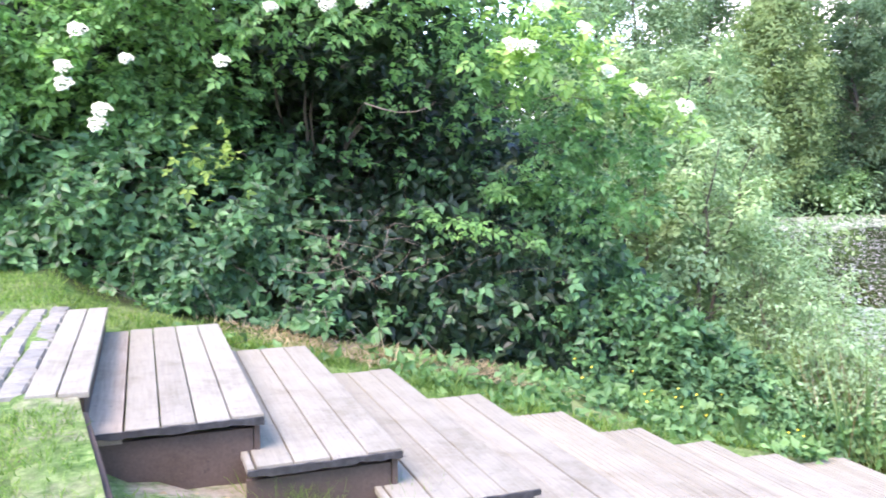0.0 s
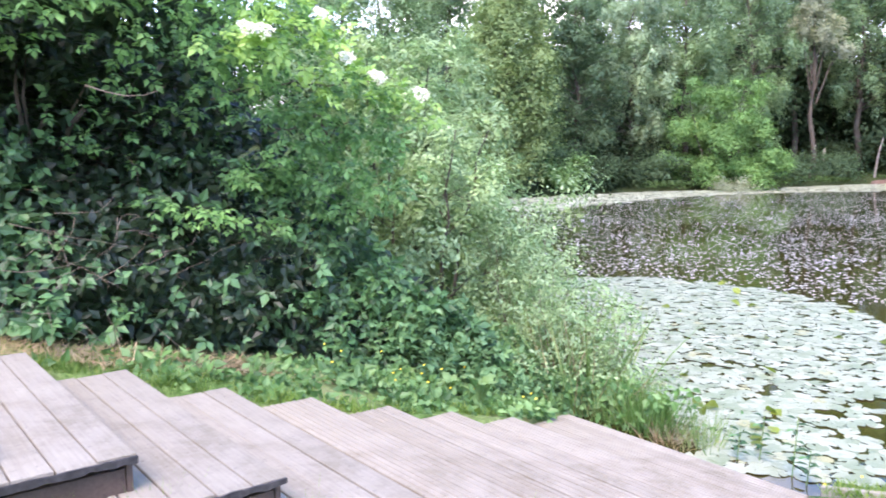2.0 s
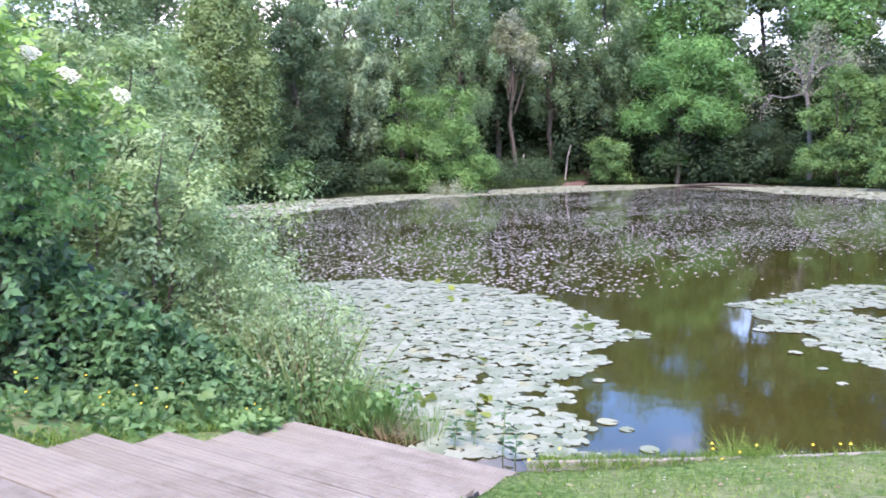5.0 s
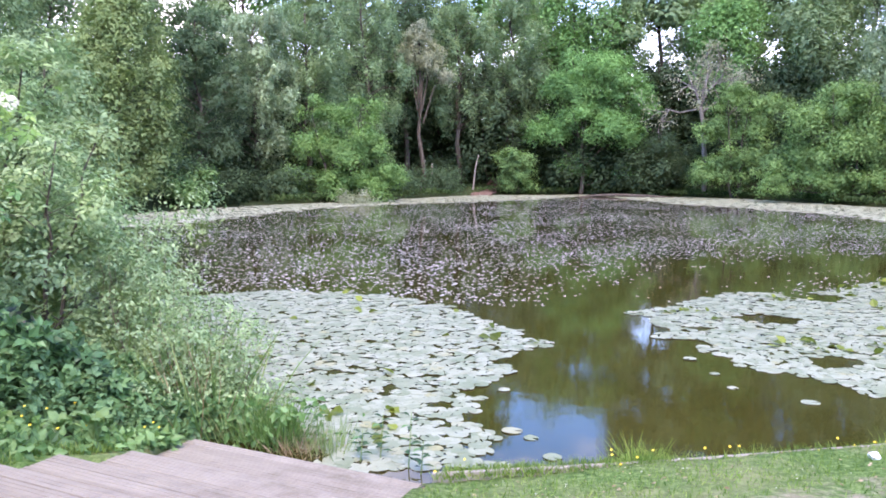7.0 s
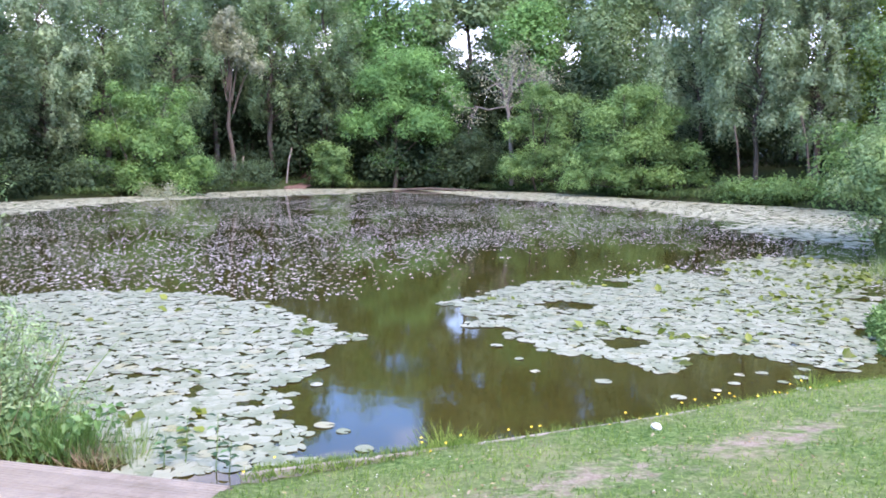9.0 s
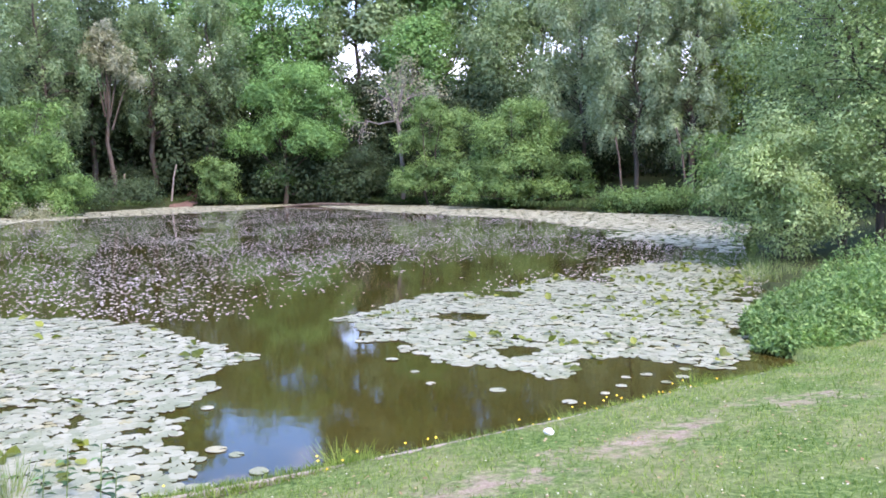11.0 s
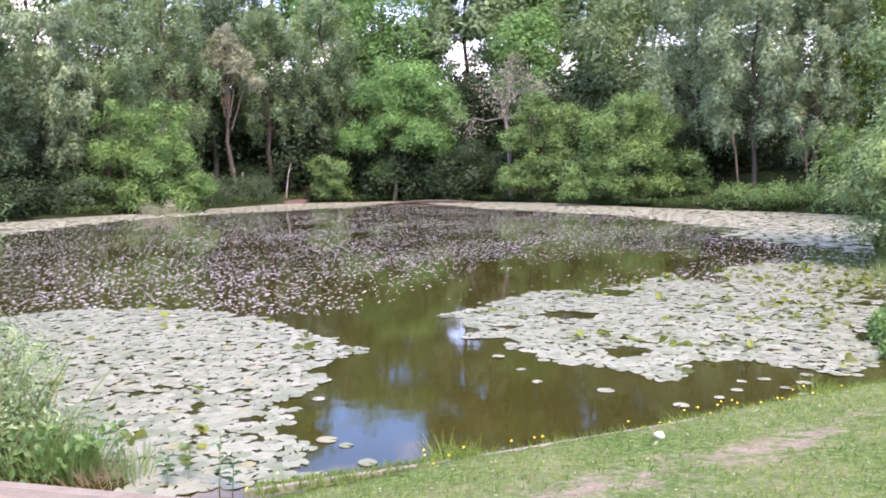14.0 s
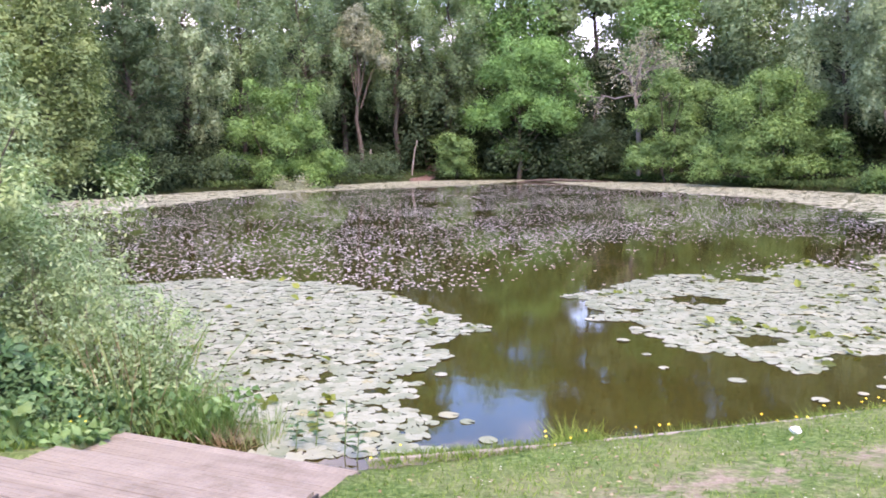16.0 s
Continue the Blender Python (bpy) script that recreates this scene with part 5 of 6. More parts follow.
# a dock with large leaves by the landing
dock = base("dock_plant", (-4.0, 5.36, float(land(np.array(-4.0), np.array(5.36))) + 0.03), "dock plant with large pale green leaves", "plant", "dock plants")


def broad_leaf(long, wide, wave, r):
    """A long broad leaf with a wavy margin and a sunken midrib, its stalk at the origin, rising along z and arching over towards y."""
    rows, cols = 9, 5
    u = np.linspace(0, 1, rows)
    half = wide / 2 * np.sin(np.pi * np.clip(u * 0.86 + 0.10, 0, 1)) ** 0.8
    rise, arch = long * 0.72 * np.sin(u * 1.8), long * 0.55 * u ** 1.8
    v = [(half[i] * c, arch[i] + 0.10 * half[i] * abs(c) + wave * math.sin(i * 2.3 + 2.0 * c) * abs(c), 0.06 + rise[i] - 0.12 * half[i] * abs(c) + wave * math.cos(i * 2.9 + c) * abs(c)) for i in range(rows) for c in np.linspace(-1, 1, cols)]
    f = []
    for i in range(rows - 1):
        for c in range(cols - 1):
            a = i * cols + c
            f += [(a, a + 1, a + cols + 1), (a, a + cols + 1, a + cols)]
    sv, sf = tube([(0, 0, 0), (0, 0, 0.07)], [0.006, 0.005], 5)
    return joined([(np.array(v), np.array(f)), (sv, sf)])


for turn, long, wide in ((15, 0.36, 0.15), (75, 0.28, 0.11), (140, 0.26, 0.11), (200, 0.30, 0.13), (255, 0.24, 0.10), (310, 0.31, 0.12)):
    v, f = broad_leaf(long, wide, 0.012, r)
    ob = sub("leaf", mesh_of("leaf", v, f, M_DOCK, True), dock)
    ob.rotation_euler = (0, 0, radians(turn + 150))
for at, big in (((-4.45, 5.50), 0.65), ((-5.15, 4.2), 0.55)):
    other = copy_thing(dock, Matrix.Translation((*at, float(land(np.array(at[0]), np.array(at[1]))))) @ Matrix.Rotation(at[1] * 2.0, 4, "Z") @ Matrix.Scale(big, 4))
    tagged(other, "small dock plant among the weeds by the steps")


def yellow_flowers(name, pts, label):
    pieces = []
    for p0 in pts:
        h = r.uniform(0.06, 0.2)
        pieces.append(((np.array([(0.5, 0, 0.1), (0, 0.5, 0.35), (-0.5, 0, 0.1), (0, -0.5, -0.1), (0, 0, 0.0)]) * 0.024 + p0 + np.array([0, 0, h])), np.array([(0, 1, 4), (1, 2, 4), (2, 3, 4), (3, 0, 4)])))
    v, f = joined(pieces)
    return tagged(new(name, mesh_of(name, v, f, M_YELLOW)), label, "flowers", kind="stuff")


yellow_flowers("buttercups", strip_points(22, r, -0.6, 0.3, STRIP[2:]) + np.array([0, 0, 0.05]), "small yellow flowers in the weeds by the steps")
edge = np.array(EDGE)
s = r.uniform(0, 3.4, 46)
s = np.concatenate([s, r.normal(size=30) * 0.35 + 2.9])
ex, ey = np.interp(s, np.arange(7), edge[:, 0]), np.interp(s, np.arange(7), edge[:, 1])
yellow_flowers("buttercups", np.stack([ex + 0.03, ey - 0.06, np.full(len(s), 0.10)], -1)[r.uniform(size=len(s)) < 0.4], "small yellow flowers along the pond edging")

# slender willow saplings in front of the shrub
for k, (tx, ty, hh) in enumerate(((-4.55, 7.25, 1.55), (-5.1, 7.5, 1.7), (-4.1, 7.0, 1.2), (-5.6, 7.9, 1.9), (-3.7, 7.05, 0.9))):
    make_tree("shrub", "feathery pale green willow sapling at the water", "shrub", tx, ty, hh, 1.0, low=0.1, count=2400, size=0.056, leaf=M_SALLOW, bark=M_TWIG, seed=400 + k, lumps=26, lump=0.22, stems=4, shape="dome", form=SLIM, girth=0.012, z=0.0, group="willow saplings")

# clover heads in the lawn
n = 1100
x, y = r.uniform(-1.0, 8.5, n), r.uniform(3.2, 9.5, n)
ok = ~inside(POND, x, y) & (worn_at(x, y) < 0.5) & (waves(x, y, 2.2) > -0.1)
x, y = x[ok], y[ok]
v, f = leaves(np.stack([x, y, land(x, y) + 0.03], -1), random_dirs(len(x), r) * np.array([1, 1, 0.2]), np.tile([0, 0, 1.0], (len(x), 1)), r.uniform(0.010, 0.022, len(x)), LEAF, 1.3)
tagged(new("clover_heads", mesh_of("clover_heads", v, f, M_CREAM)), "scattered white clover heads in the lawn", "flowers", kind="stuff")

# turf at the stair head
n = 9000
x, y = r.uniform(-3.75, -1.9, n), r.uniform(-0.4, 0.47, n)
ok = ~paved(x, y) & (y < 0.47 - 0.082 * (x + 3.46)) & (waves(x, y, 4.5) + 0.5 * r.normal(size=n) > -0.15)
x, y = x[ok], y[ok]
n = len(x)
v, f = leaves(np.stack([x, y, np.full(n, 1.56)], -1), unit(np.array([0, 0, 0.7]) + r.normal(size=(n, 3)) * 0.8), np.array([0, 0, 1.0]) + 0.6 * random_dirs(n, r), r.uniform(0.02, 0.05, n), BLADE, 1.4)
tagged(new("turf_grass", mesh_of("turf_grass", v, f, M_GRASS)), "short patchy grass beside the stair head", "grass", kind="stuff")

# dry flecks in the trodden turf
n = 5200
x, y = r.uniform(-3.3, 8.5, n), r.uniform(0.1, 9.6, n)
ok = ~inside(POND, x, y) & ~inside(FLIGHT, x, y) & ~paved(x, y) & ((y > 3.0) | (x < -1.6)) & (waves(x, y, 1.9, 0.7) + 0.8 * worn_at(x, y) + 0.4 * r.normal(size=n) > 0.1)
x, y = x[ok], y[ok]
n = len(x)
v, f = leaves(np.stack([x, y, land(x, y) + 0.018], -1), random_dirs(n, r) * np.array([1, 1, 0.25]), np.array([0, 0, 1.0]) + 0.5 * random_dirs(n, r), r.uniform(0.015, 0.045, n), LEAF, 0.8)
tagged(new("dry_flecks", mesh_of("dry_flecks", v, f, M_STRAW)), "dry bits of leaf and straw in the lawn", "litter", kind="stuff")

# lawn grass
n = 130000
x, y = r.uniform(-3.4, 9.5, n), r.uniform(0.3, 10.5, n)
d = edge_distance(POND, x, y)
ok = ~inside(POND, x, y) & ~paved(x, y) & (d > 0.03) & (worn_at(x, y) + 0.5 * waves(x, y, 4.0) < r.uniform(0.15, 0.9, n)) & ((y > 3.2) | (x < -1.2))
run, across = 0.208 * (x + 5.56) + 0.978 * (y - 1.68), 0.978 * x - 0.208 * y
ok &= ~((across < 0.978 * np.interp(y, [0.4, 1.23, 2.28, 4.96, 5.81], [-3.3, -3.35, -2.62, -1.5, -1.46]) - 0.208 * y + 0.03))
x, y = x[ok], y[ok]
n = len(x)
pts = np.stack([x, y, land(x, y) - 0.005], -1)
v, f = leaves(pts, unit(np.array([0, 0, 0.8]) + r.normal(size=(n, 3)) * 0.8), np.array([0, 0, 1.0]) + 0.6 * random_dirs(n, r), r.uniform(0.025, 0.065, n), BLADE, 1.4)
tagged(new("lawn_grass", mesh_of("lawn_grass", v, f, M_GRASS)), "short trodden lawn grass", "grass", kind="stuff")


def tuft(name, x, y, z, n, high, spread, mat, label, category, lean=0.35, wide=0.2, kind=""):
    p0 = np.stack([x + r.normal(size=n) * spread, y + r.normal(size=n) * spread, np.full(n, z)], -1)
    al = unit(np.array([0, 0, 1.0]) + (p0 - np.array([x, y, z])) * (0.6 / spread) * lean + r.normal(size=(n, 3)) * lean * 0.5)
    v, f = leaves(p0, al, random_dirs(n, r), high * r.uniform(0.5, 1.1, n), BLADE, wide)
    return tagged(new(name, mesh_of(name, v, f, mat)), label, category, kind=kind)


# leafy weeds at the water beside the landing
pts = np.stack([r.normal(size=900) * 0.38 - 3.55, r.normal(size=900) * 0.16 + 6.72, r.uniform(0.0, 0.40, 900)], -1)
pts = pts[(pts[:, 1] > 6.38) & (waves(pts[:, 0], pts[:, 2], 6.0) > -0.35)]
leafy("waterside_weeds", pts, np.array([0.5, -0.7]), M_WEED, 0.085, r, "leafy green weeds at the water by the landing", "weeds")
G = "grass tuft"
tuft("reed_clump", -3.05, 6.62, 0.0, 380, 0.46, 0.12, M_RUSH, "tall green rush clump beside the landing", G)
tuft("reed_clump", -3.45, 6.74, 0.0, 320, 0.50, 0.17, M_REED, "grey-green grass clump beside the landing", G)
tuft("reed_clump", -2.55, 6.55, 0.0, 160, 0.35, 0.12, M_REED, "short grass clump at the landing", G)
tuft("reed_clump", -4.1, 7.1, 0.0, 130, 1.1, 0.26, M_REED, "tall pale grass stems by the willow", G)
tuft("reed_clump", -4.7, 7.5, 0.0, 130, 1.1, 0.30, M_REED, "tall pale grass stems by the willow", G)
tuft("dry_stems", -3.85, 6.72, 0.0, 46, 1.15, 0.16, M_STRAW, "pale dry stems leaning over the water", "stems", 0.35, 0.10, "stuff")
tuft("dry_grass", -2.75, 6.50, 0.0, 160, 0.22, 0.12, M_STRAW, "dead brown grass at the landing edge", "grass", 0.8, 0.3, "stuff")
for tx, ty, hh in ((0.12, 6.62, 0.30), (0.30, 6.70, 0.22), (4.0, 8.52, 0.3), (4.35, 8.7, 0.22), (1.1, 7.05, 0.16), (2.4, 7.72, 0.16), (-3.25, 1.24, 0.17), (-3.14, 1.32, 0.12), (-2.94, 1.76, 0.20), (-2.86, 1.84, 0.15), (-2.58, 2.27, 0.19), (-2.50, 2.36, 0.15), (-2.20, 2.75, 0.15), (-2.05, 3.25, 0.16)):
    tuft("grass_tuft", tx, ty, float(land(np.array(tx), np.array(ty))) if ty < 3.5 else 0.08, 150, hh, 0.075, M_GRASS, "wispy green grass tuft on the bank", G, 0.6)

# young plants standing in the shallows by the landing
for tx, ty, hh in ((-1.75, 6.35, 0.5), (-2.05, 6.5, 0.42), (-2.2, 6.4, 0.3), (-1.62, 6.25, 0.3)):
    p = base("water_plant", (tx, ty, -0.12), "upright leafy stem in the shallow water", "plant", "stems in the shallows")
    v, f = tube([(0, 0, 0), (0.02, 0, hh * 0.6), (0.03, 0.02, hh + 0.1)], [0.006, 0.005, 0.003], 5)
    sub("stem", mesh_of("stem", v, f, M_REED), p)
    k = 10
    hs = np.linspace(0.2, hh + 0.08, k)
    al = np.stack([np.cos(np.arange(k) * 2.4), np.sin(np.arange(k) * 2.4), np.full(k, 0.1)], -1)
    v, f = leaves(np.stack([np.full(k, 0.02), np.zeros(k), hs], -1), al, np.tile([0, 0, 1.0], (k, 1)), np.full(k, 0.11), LEAF, 0.6)
    sub("leaf", mesh_of("leaf", v, f, M_BRAMBLE), p)

# overhanging grass along the edging
n = 4600
k = r.uniform(0, 5.2, n)
ex, ey = np.interp(k, np.arange(7), edge[:, 0]), np.interp(k, np.arange(7), edge[:, 1])
off = -np.abs(r.normal(size=n)) * 0.07 + 0.02
pts = np.stack([ex - 0.47 * off, ey + 0.88 * off, np.full(n, 0.125)], -1)
pts = pts[(waves(pts[:, 0], pts[:, 1], 3.0) + r.normal(size=n) * 0.4) > -0.2]
# thicker along the first board, beside the landing
m = 1500
fx, off = r.uniform(-1.35, 0.4, m), 0.035 - np.abs(r.normal(size=m)) * 0.05
near = np.stack([fx - 0.38 * off, np.interp(fx, edge[:, 0], edge[:, 1]) + 0.92 * off, np.full(m, 0.12)], -1)
pts = np.concatenate([pts, near])
n = len(pts)
v, f = leaves(pts, unit(np.array([-0.15, 0.3, 1.0]) + r.normal(size=(n, 3)) * 0.5), random_dirs(n, r), r.uniform(0.04, 0.12, n), BLADE, 0.8)
tagged(new("edge_grass", mesh_of("edge_grass", v, f, M_GRASS)), "longer grass hanging over the pond edging", "grass", kind="stuff")

# litter on the lawn
bm = bmesh.new()
bmesh.ops.create_icosphere(bm, subdivisions=2, radius=0.044)
for q in bm.verts:
    q.co = Vector((q.co.x * 1.1, q.co.y * 0.7, q.co.z * 0.75)) * (1 + 0.45 * noise.noise(q.co * 28))
me = bpy.data.meshes.new("litter")
bm.to_mesh(me)
bm.free()
me.materials.append(M_LITTER)
ob = tagged(new("paper_litter", me), "crumpled white paper lying on the lawn", "litter")
ob.location = (1.92, 6.83, float(land(np.array(1.92), np.array(6.83))) + 0.03)

# bramble bank on the right
def mound(n, r, spots, depth):
    k = r.integers(0, len(spots), n)
    c, rad = spots[k, :3], spots[k, 3:6]
    d = random_dirs(n, r)
    d[:, 2] = np.abs(d[:, 2])
    q = (1 - depth * r.exponential(0.5, n)).clip(0.2, 1.1)
    return c + d * rad * q[:, None] * (1 + 0.12 * waves(d[:, 0] * 5 + k, d[:, 2] * 5, 2.0))[:, None], d


SPOTS = np.array([(6.35, 10.75, 0.0, 0.40, 0.5, 0.26), (6.8, 10.75, 0.05, 0.5, 0.45, 0.36), (6.75, 11.6, 0.0, 0.5, 0.7, 0.34), (7.3, 11.2, 0.1, 0.7, 0.6, 0.52), (7.4, 12.5, 0.0, 0.7, 0.9, 0.46), (8.1, 11.7, 0.15, 0.9, 0.7, 0.78), (8.4, 13.2, 0.0, 0.9, 1.1, 0.60), (9.0, 12.3, 0.2, 1.0, 0.9, 0.95),
                  (9.8, 14.4, 0.0, 1.1, 1.3, 0.80), (10.2, 12.9, 0.3, 1.2, 1.1, 1.20), (11.3, 15.6, 0.05, 1.3, 1.5, 1.05), (11.8, 13.8, 0.4, 1.5, 1.3, 1.55), (13.0, 16.4, 0.1, 1.7, 1.7, 1.4), (14.4, 14.6, 0.5, 2.0, 1.6, 2.0)])
pts, d = mound(44000, r, SPOTS, 0.35)
n = len(pts)
lumpy = 0.10 * waves(pts[:, 0] * 1.7, pts[:, 1] * 1.7, 2.4)
pts[:, 2] += lumpy + 0.10 * r.uniform(size=n) ** 3
v, f = leaves(pts, unit(d * 0.7 + random_dirs(n, r) * 0.9 + np.array([-0.2, -0.3, -0.25])), unit(d * 0.7 + random_dirs(n, r) * 0.7 + np.array([0, 0, 0.7])), 0.082 * r.uniform(0.5, 1.4, n), SLIM, 1.2)
M_BANK = leaf_material("bank_leaf", (0.075, 0.165, 0.055), (0.140, 0.275, 0.090), (0.250, 0.405, 0.155), 0.3, 0.5, 1.2)
tagged(new("bramble_bank", mesh_of("bramble_bank", v, f, M_BANK)), "mounded green brambles and nettles on the bank", "bramble", kind="stuff")
ENDS = np.array([(-5.15, 5.75, 0.25, 0.50, 0.5, 0.75), (-4.75, 6.2, 0.15, 0.5, 0.45, 0.60), (-5.25, 6.5, 0.1, 0.55, 0.5, 0.90), (-4.4, 6.5, 0.05, 0.42, 0.4, 0.45), (-4.85, 6.75, 0.0, 0.5, 0.4, 0.70), (-5.7, 6.3, 0.2, 0.6, 0.6, 1.0), (-4.05, 6.62, 0.0, 0.35, 0.3, 0.40), (-4.5, 6.95, 0.0, 0.45, 0.35, 0.55)])
M_NETTLE = leaf_material("nettle_leaf", (0.055, 0.135, 0.055), (0.100, 0.215, 0.088), (0.190, 0.345, 0.160), 0.3, 0.5, 1.6)
pts, d = mound(4000, r, ENDS, 0.30)
n = len(pts)
v, f = sprigs(pts, unit(d * 0.6 + random_dirs(n, r) * 0.8 + np.array([0.2, -0.3, -0.25])), unit(d * 0.6 + np.array([0.2, -0.1, 0.9]) + random_dirs(n, r) * 0.4), 0.075 * r.uniform(0.6, 1.4, n), OVAL, TRIPLE)
tagged(new("bramble_mound", mesh_of("bramble_mound", v, f, M_NETTLE)), "grey-green brambles and nettles at the foot of the willow", "bramble", kind="stuff")
for tx, ty in ((9.9, 18.2), (10.6, 18.0), (11.2, 17.4), (10.9, 19.6), (11.6, 21.0)):
    tuft("reed_clump", tx, ty, -0.05, 200, 0.5, 0.35, M_REED, "grey-green rushes under the willow", G)

# fallen branch at the far shore
x, y = -2.8, 63.6
lg = base("fallen_branch", (x, y, 0.0), "dark fallen branch lying in the water", "branch")
v, f = tube([(-2.2, -0.5, -0.03), (-0.8, 0, 0.1), (0.8, 0.2, 0.16), (3.0, 0.4, 0.10), (5.0, 0.3, 0.02)], [0.05, 0.1, 0.12, 0.10, 0.04], 7)
sub("stem", mesh_of("stem", v, f, M_BARK, True), lg)

# ---- water lilies ----
RAFT_A = np.array([(-9.0, 12.6), (-8.2, 14.2), (-6.5, 14.8), (-5.0, 14.9), (-3.6, 14.3), (-2.5, 13.3), (-2.1, 12.5), (-1.35, 11.5), (-1.5, 10.6), (-1.5, 9.3), (-1.7, 8.7), (-1.3, 8.0), (-1.4, 7.4), (-1.2, 6.6), (-1.6, 6.12), (-2.8, 6.42), (-4.3, 7.4), (-6.0, 9.2)])
RAFT_B = np.array([(0.1, 13.7), (0.9, 15.2), (1.3, 16.6), (2.5, 17.1), (3.2, 16.6), (3.95, 17.6), (5.2, 19.2), (6.1, 17.9), (7.3, 21.0), (10.3, 22.3), (9.9, 19.0), (7.3, 13.9), (6.0, 11.0), (5.2, 10.1), (4.4, 10.3), (3.35, 10.8), (2.77, 9.75), (2.4, 10.0), (2.2, 10.6), (1.6, 10.25), (1.3, 11.2), (0.56, 12.3)])


def raft_points(poly, gap, r, ragged=0.42, thin=0.05):
    x0, y0 = poly.min(0) - 0.5
    x1, y1 = poly.max(0) + 0.5
    x, y = np.meshgrid(np.arange(x0, x1, gap), np.arange(y0, y1, gap * 0.87))
    x = x + (np.arange(x.shape[0]) % 2)[:, None] * gap / 2
    x = x + r.uniform(-0.36, 0.36, x.shape) * gap
    y = y + r.uniform(-0.36, 0.36, y.shape) * gap
    x, y = x.ravel(), y.ravel()
    wob = ragged * waves(x, y, 2.6)
    d = edge_distance(poly, x, y) * np.where(inside(poly, x, y), 1, -1)
    ok = (d + wob > 0) & (r.uniform(size=len(x)) > thin + 0.35 * (waves(x, y, 2.3, 1.0) > 0.62)) & (inside(POND, x, y))
    return x[ok], y[ok]


def pad_shape(k=14, notch=0.5, lift=0.02):
    a = np.linspace(notch / 2, 2 * np.pi - notch / 2, k)
    v = [(0.08 * math.cos(0), 0, 0)] + [(math.cos(t), math.sin(t), lift * (0.4 + math.sin(3 * t + 1))) for t in a]
    v = np.array(v) * np.array([0.5, 0.5, 0.5])
    lower = v.copy()
    lower[:, 2] -= 0.0025
    m = len(v)
    f = [(0, i, i + 1) for i in range(1, k)]
    f += [(i, m + i, m + i + 1) for i in range(1, k)] + [(i, m + i + 1, i + 1) for i in range(1, k)]
    return np.concatenate([v, lower]), np.array(f)


def flat_pads(x, y, size, r, k=9, lift=0.02):
    a = np.linspace(0.25, 2 * np.pi - 0.25, k)
    t = np.concatenate([[[0, 0, 0]], np.stack([np.cos(a), np.sin(a), 0.06 * np.sin(2 * a)], -1)]) * 0.5
    f = np.array([(0, i, i + 1) for i in range(1, k)])
    n = len(x)
    rot = r.uniform(0, 6.28, n)
    c, s = np.cos(rot)[:, None], np.sin(rot)[:, None]
    px, py = t[None, :, 0] * c - t[None, :, 1] * s, t[None, :, 0] * s + t[None, :, 1] * c
    tx, ty = r.normal(size=(n, 1)) * 0.014, r.normal(size=(n, 1)) * 0.014
    v = np.stack([x[:, None] + px * size[:, None], y[:, None] + py * size[:, None], r.uniform(0.006, lift, n)[:, None] + (px * tx + py * ty + t[None, :, 2] * 0.3) * size[:, None]], -1)
    v[..., 2] = np.maximum(v[..., 2], 0.004)
    return v.reshape(-1, 3), (f[None] + (np.arange(n) * (k + 1))[:, None, None]).reshape(-1, 3)


PADS = [mesh_of("lily_pad", *pad_shape(16, 0.22 + 0.14 * i, 0.003 + 0.001 * i), M_PAD) for i in range(4)]


def clump(x, y):
    w = np.clip(waves(x, y, 1.1, 0.3) + 0.35 + 0.12 * (x - x.mean()), 0.02, 2.0)
    return w / w.sum()


def raft(poly, gap, label, near_xy, count, shoots, extra=(), holes=()):
    thing = base("water_lilies", (*poly.mean(0), 0.0), label, "water lily", "rafts of water lilies")
    x, y = raft_points(poly, gap, r)
    for hx, hy, ha, hb in holes:                 # open water among the pads
        out = ((x - hx) / ha) ** 2 + ((y - hy) / hb) ** 2 > 0.7 + 0.5 * r.uniform(size=len(x))
        x, y = x[out], y[out]
    for ex, ey in extra:
        x, y = np.append(x, ex), np.append(y, ey)
    size = gap * r.uniform(1.0, 1.68, len(x))
    size[len(x) - len(extra):] *= 0.95
    order = np.argsort(np.hypot(x - near_xy[0], y - near_xy[1]))
    cx, cy = poly.mean(0)
    for i in order[:count]:
        ob = sub("lily_pad", PADS[i % 4], thing)
        ob.matrix_basis = Matrix.LocRotScale((x[i] - cx, y[i] - cy, r.uniform(0.005, 0.011)), Euler((r.normal() * 0.004, r.normal() * 0.004, r.uniform(0, 6.28))), (size[i], size[i] * r.uniform(0.85, 1), 1))
    rest = order[count:]
    v, f = flat_pads(x[rest] - cx, y[rest] - cy, size[rest], r, 10, 0.016)
    tagged(sub("pad_cover", mesh_of("pad_cover", v, f, M_PAD), thing), kind="stuff")
    k = r.choice(len(x), int(len(x) * shoots), replace=False, p=clump(x, y))
    k = np.repeat(k, r.integers(1, 4, len(k)))
    at = np.stack([x[k] - cx + r.normal(size=len(k)) * 0.09, y[k] - cy + r.normal(size=len(k)) * 0.06, np.full(len(k), 0.018)], -1)
    v, f = leaves(at, unit(random_dirs(len(k), r) * np.array([1, 1, 0.15]) + np.array([0, 0, 0.16])), np.array([0, 0, 1.0]) + 0.7 * random_dirs(len(k), r), r.uniform(0.10, 0.19, len(k)), LEAF, 1.2)
    tagged(sub("raised_leaves", mesh_of("raised_leaves", v, f, M_PADUP), thing, "curled yellow-green leaves standing above the pads"), kind="stuff")


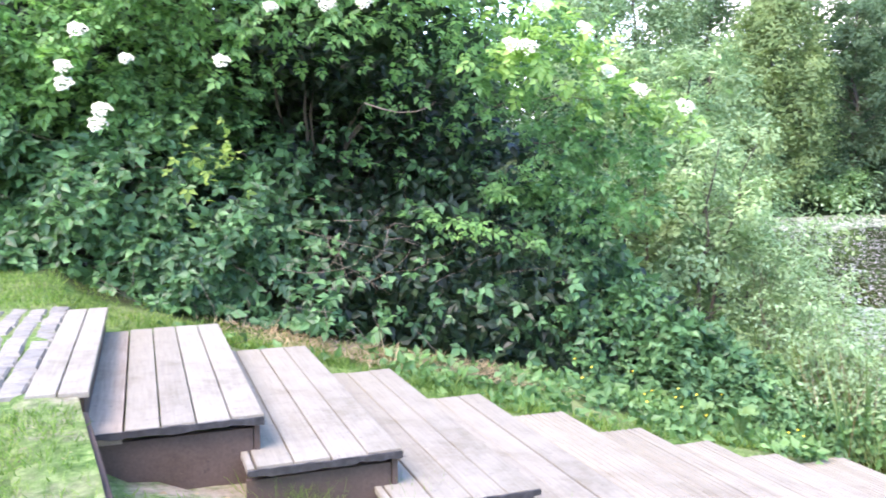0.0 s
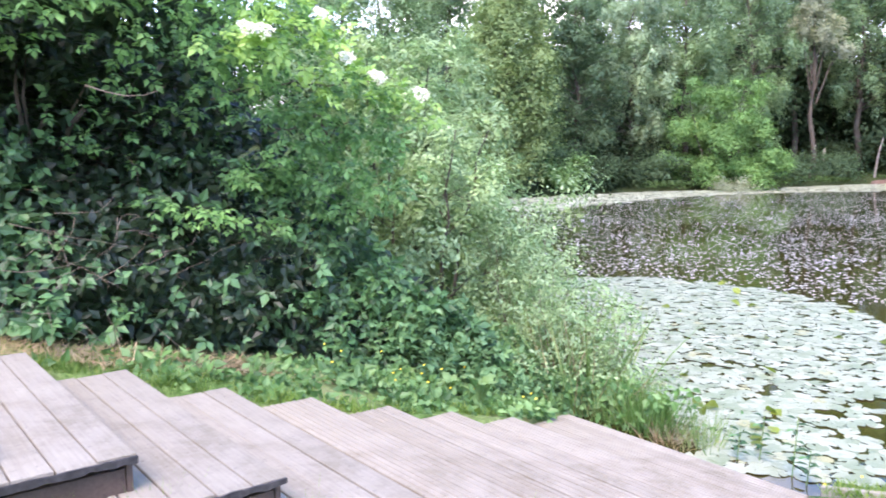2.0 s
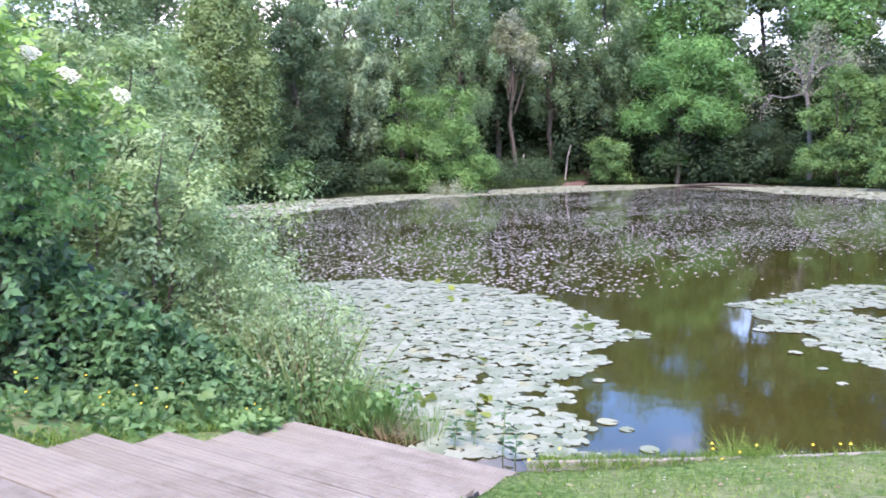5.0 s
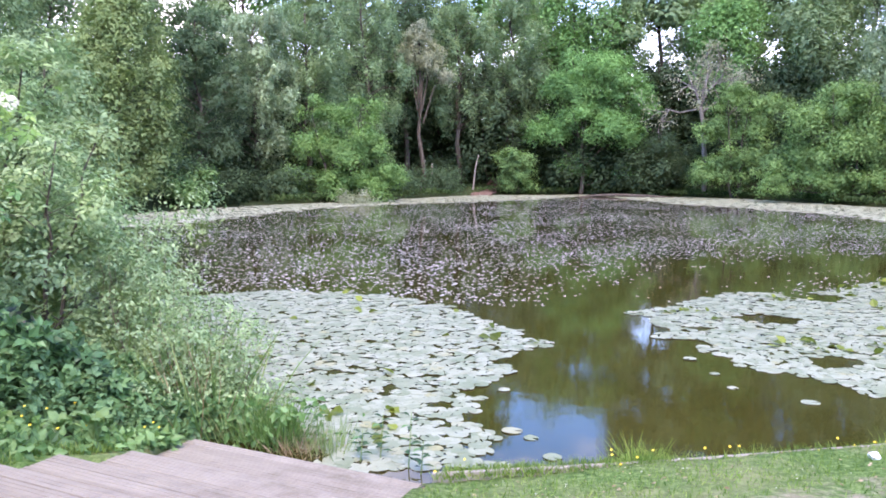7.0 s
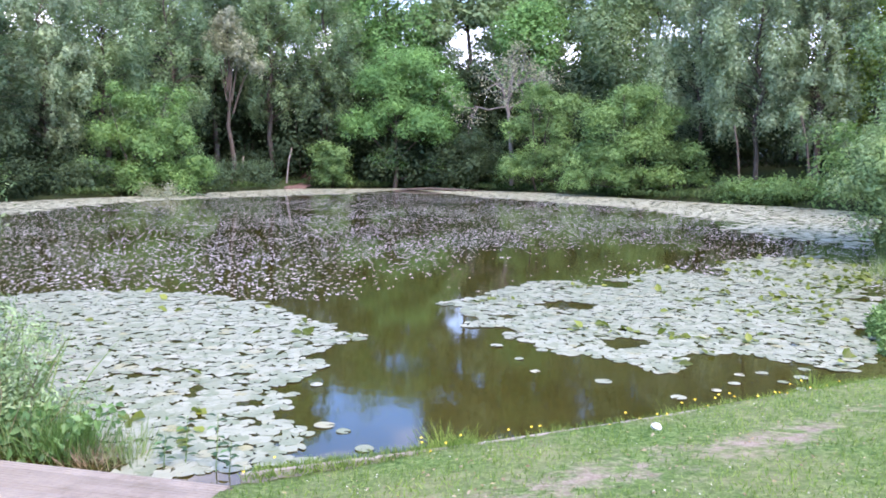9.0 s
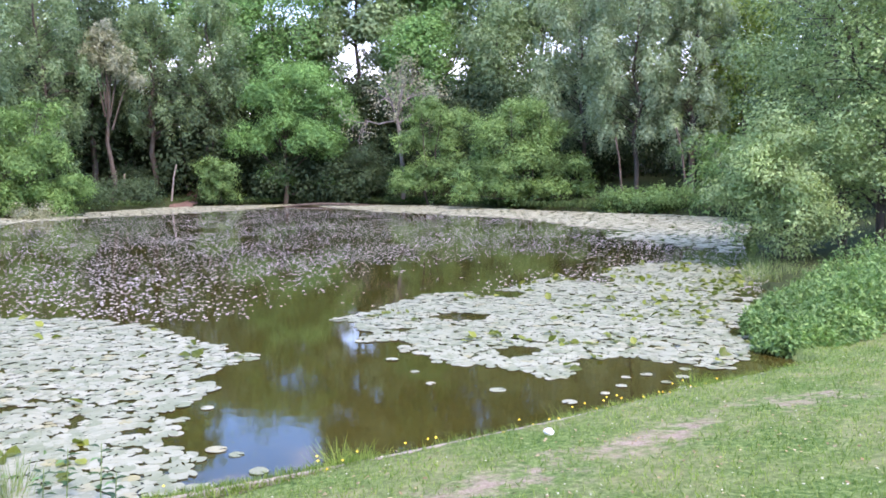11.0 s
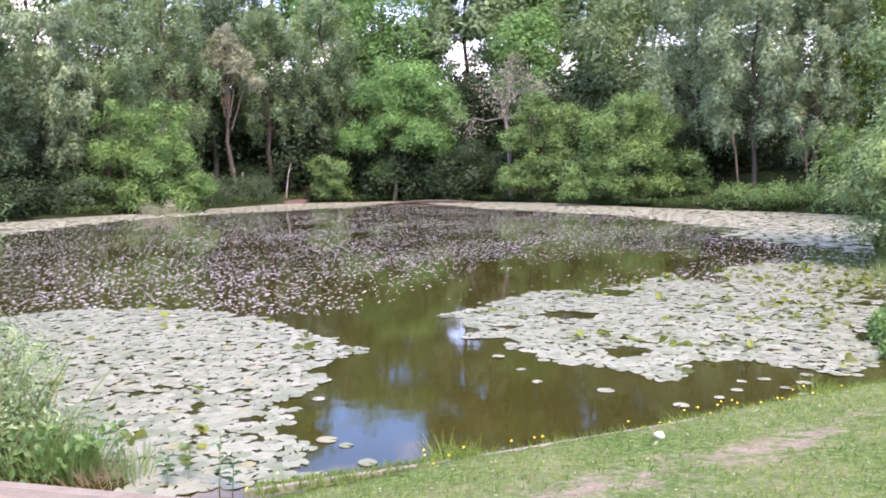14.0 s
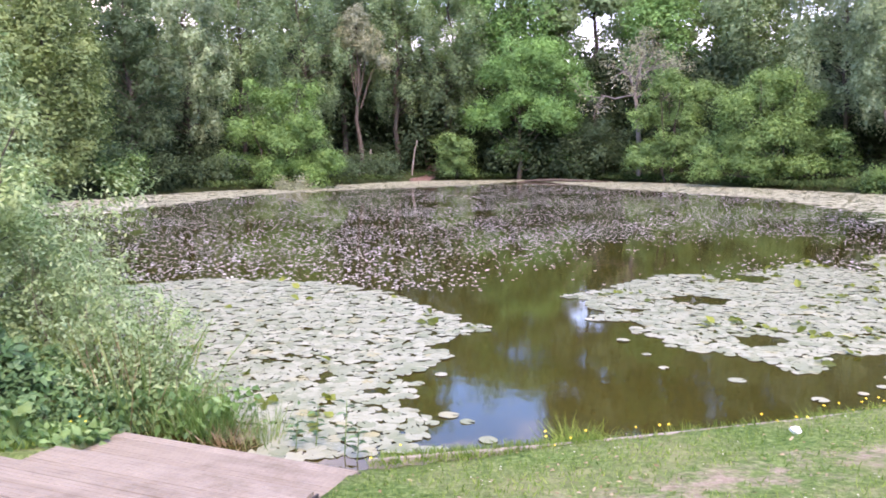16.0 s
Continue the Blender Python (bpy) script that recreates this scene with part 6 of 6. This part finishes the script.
raft(RAFT_A, 0.130, "dense raft of pale green water lily pads", (-2.0, 7.0), 290, 0.012, ((-1.05, 7.5), (-0.85, 7.35), (-1.2, 6.9), (-0.6, 6.9)))
raft(RAFT_B, 0.128, "second raft of pale green water lily pads", (2.5, 10.5), 290, 0.06, ((1.0, 10.2), (1.15, 9.6), (0.75, 10.9), (1.9, 9.2), (3.6, 9.6), (3.9, 9.7), (4.3, 9.5), (3.4, 9.2), (4.5, 9.9), (3.1, 8.9), (2.6, 8.6), (4.1, 9.0), (4.4, 9.1), (4.0, 9.3)), ((2.15, 14.05, 0.55, 0.40), (2.6, 11.2, 0.35, 0.3), (3.4, 16.6, 0.5, 0.5)))

# pads along the far shore
BAND = np.array([(-25.0, 33.5), (-20.4, 27.0), (-18.7, 29.2), (-18.5, 33.4), (-18.4, 39.3), (-17.2, 44.3), (-14.5, 49.2), (-11.2, 52.6), (-7.3, 57.4), (-4.6, 64.6), (-2.5, 63.7), (2.2, 53.3), (5.2, 50.0), (7.8, 46.7), (9.9, 43.4), (10.7, 38.8), (12.1, 33.7), (10.4, 31.0), (11.6, 27.4), (12.4, 24.8),
                 (13.5, 26.5), (19.3, 36.0), (21.3, 43.0), (19.4, 47.2), (17.0, 49.0), (14.3, 52.2), (8.4, 61.4), (4.4, 64.7), (-1.0, 67.2), (-4.5, 68.4), (-9.3, 66.0), (-13.4, 64.0), (-16.5, 56.4), (-18.6, 50.4), (-21.9, 46.3), (-24.1, 39.4)])
x, y = raft_points(BAND, 0.29, r, 0.8, 0.12)
v, f = flat_pads(x, y, 0.29 * r.uniform(0.9, 1.5, len(x)), r, 6, 0.012)
tagged(new("far_lily_pads", mesh_of("far_lily_pads", v, f, M_FARPAD)), "pale band of lily pads along the far shore", "water lily", kind="stuff")

# small floating leaves over the middle of the pond
n = 150000
x, y = r.uniform(-24, 14, n), r.uniform(14.2, 60, n)
dens = 0.50 + 0.28 * waves(x, y, 0.42, 0.6) + 0.25 * waves(x * 1.4, y * 0.6, 0.9, 2.0)
open_water = inside(POND, x, y) & ~inside(RAFT_A, x, y) & ~inside(RAFT_B, x, y) & ~inside(BAND, x, y)
bare = edge_distance(np.array([(-0.6, 12.0), (0.4, 16.0), (1.6, 18.6), (3.6, 21.5), (5.2, 22.6)]), x, y, False)
ok = open_water & (r.uniform(size=n) < np.clip(dens, 0.12, 1) * np.where(x < -9, 0.8, 1.0) * np.clip((bare - 1.0) / 2.2, 0.03, 1))
x, y = x[ok], y[ok]
v, f = flat_pads(x, y, r.uniform(0.03, 0.088, len(x)), r, 5, 0.008)
tagged(new("floating_leaves", mesh_of("floating_leaves", v, f, M_SPECK)), "small pale leaves scattered on the open water", "leaves", kind="stuff")

# ---- paving at the stair head ----
pave = tagged(new("pavement"), "pale stone setts at the head of the steps", "pavement", kind="structure")
pave.location = (-5.46, 0.92, 1.502)
pave.rotation_euler = (0, 0, math.atan2(ALONG[1], ALONG[0]))
SETTS = []
for i in range(4):
    v, f = box(-0.115, 0.115, -0.06, 0.06, 0.0, 0.07, 0.012)
    v[8:, 2] += np.array([0.0, 0.004, 0.002, 0.006]) * (i - 1.5)
    SETTS.append(mesh_of("sett", v, f, M_STONE))
k = 0
for row in range(14):
    for c in range(-2, 8):
        ob = sub("sett", SETTS[k % 4], pave)
        ob.location = (0.03 + c * 0.238 + (row % 2) * 0.12 + r.uniform(-0.008, 0.008), -0.292 - row * 0.128 + r.uniform(-0.006, 0.006), r.uniform(-0.003, 0.003))
        ob.scale = (r.uniform(0.88, 1.0), r.uniform(0.86, 1.0), 1)
        ob.rotation_euler = (0, 0, r.normal() * 0.03)
        k += 1
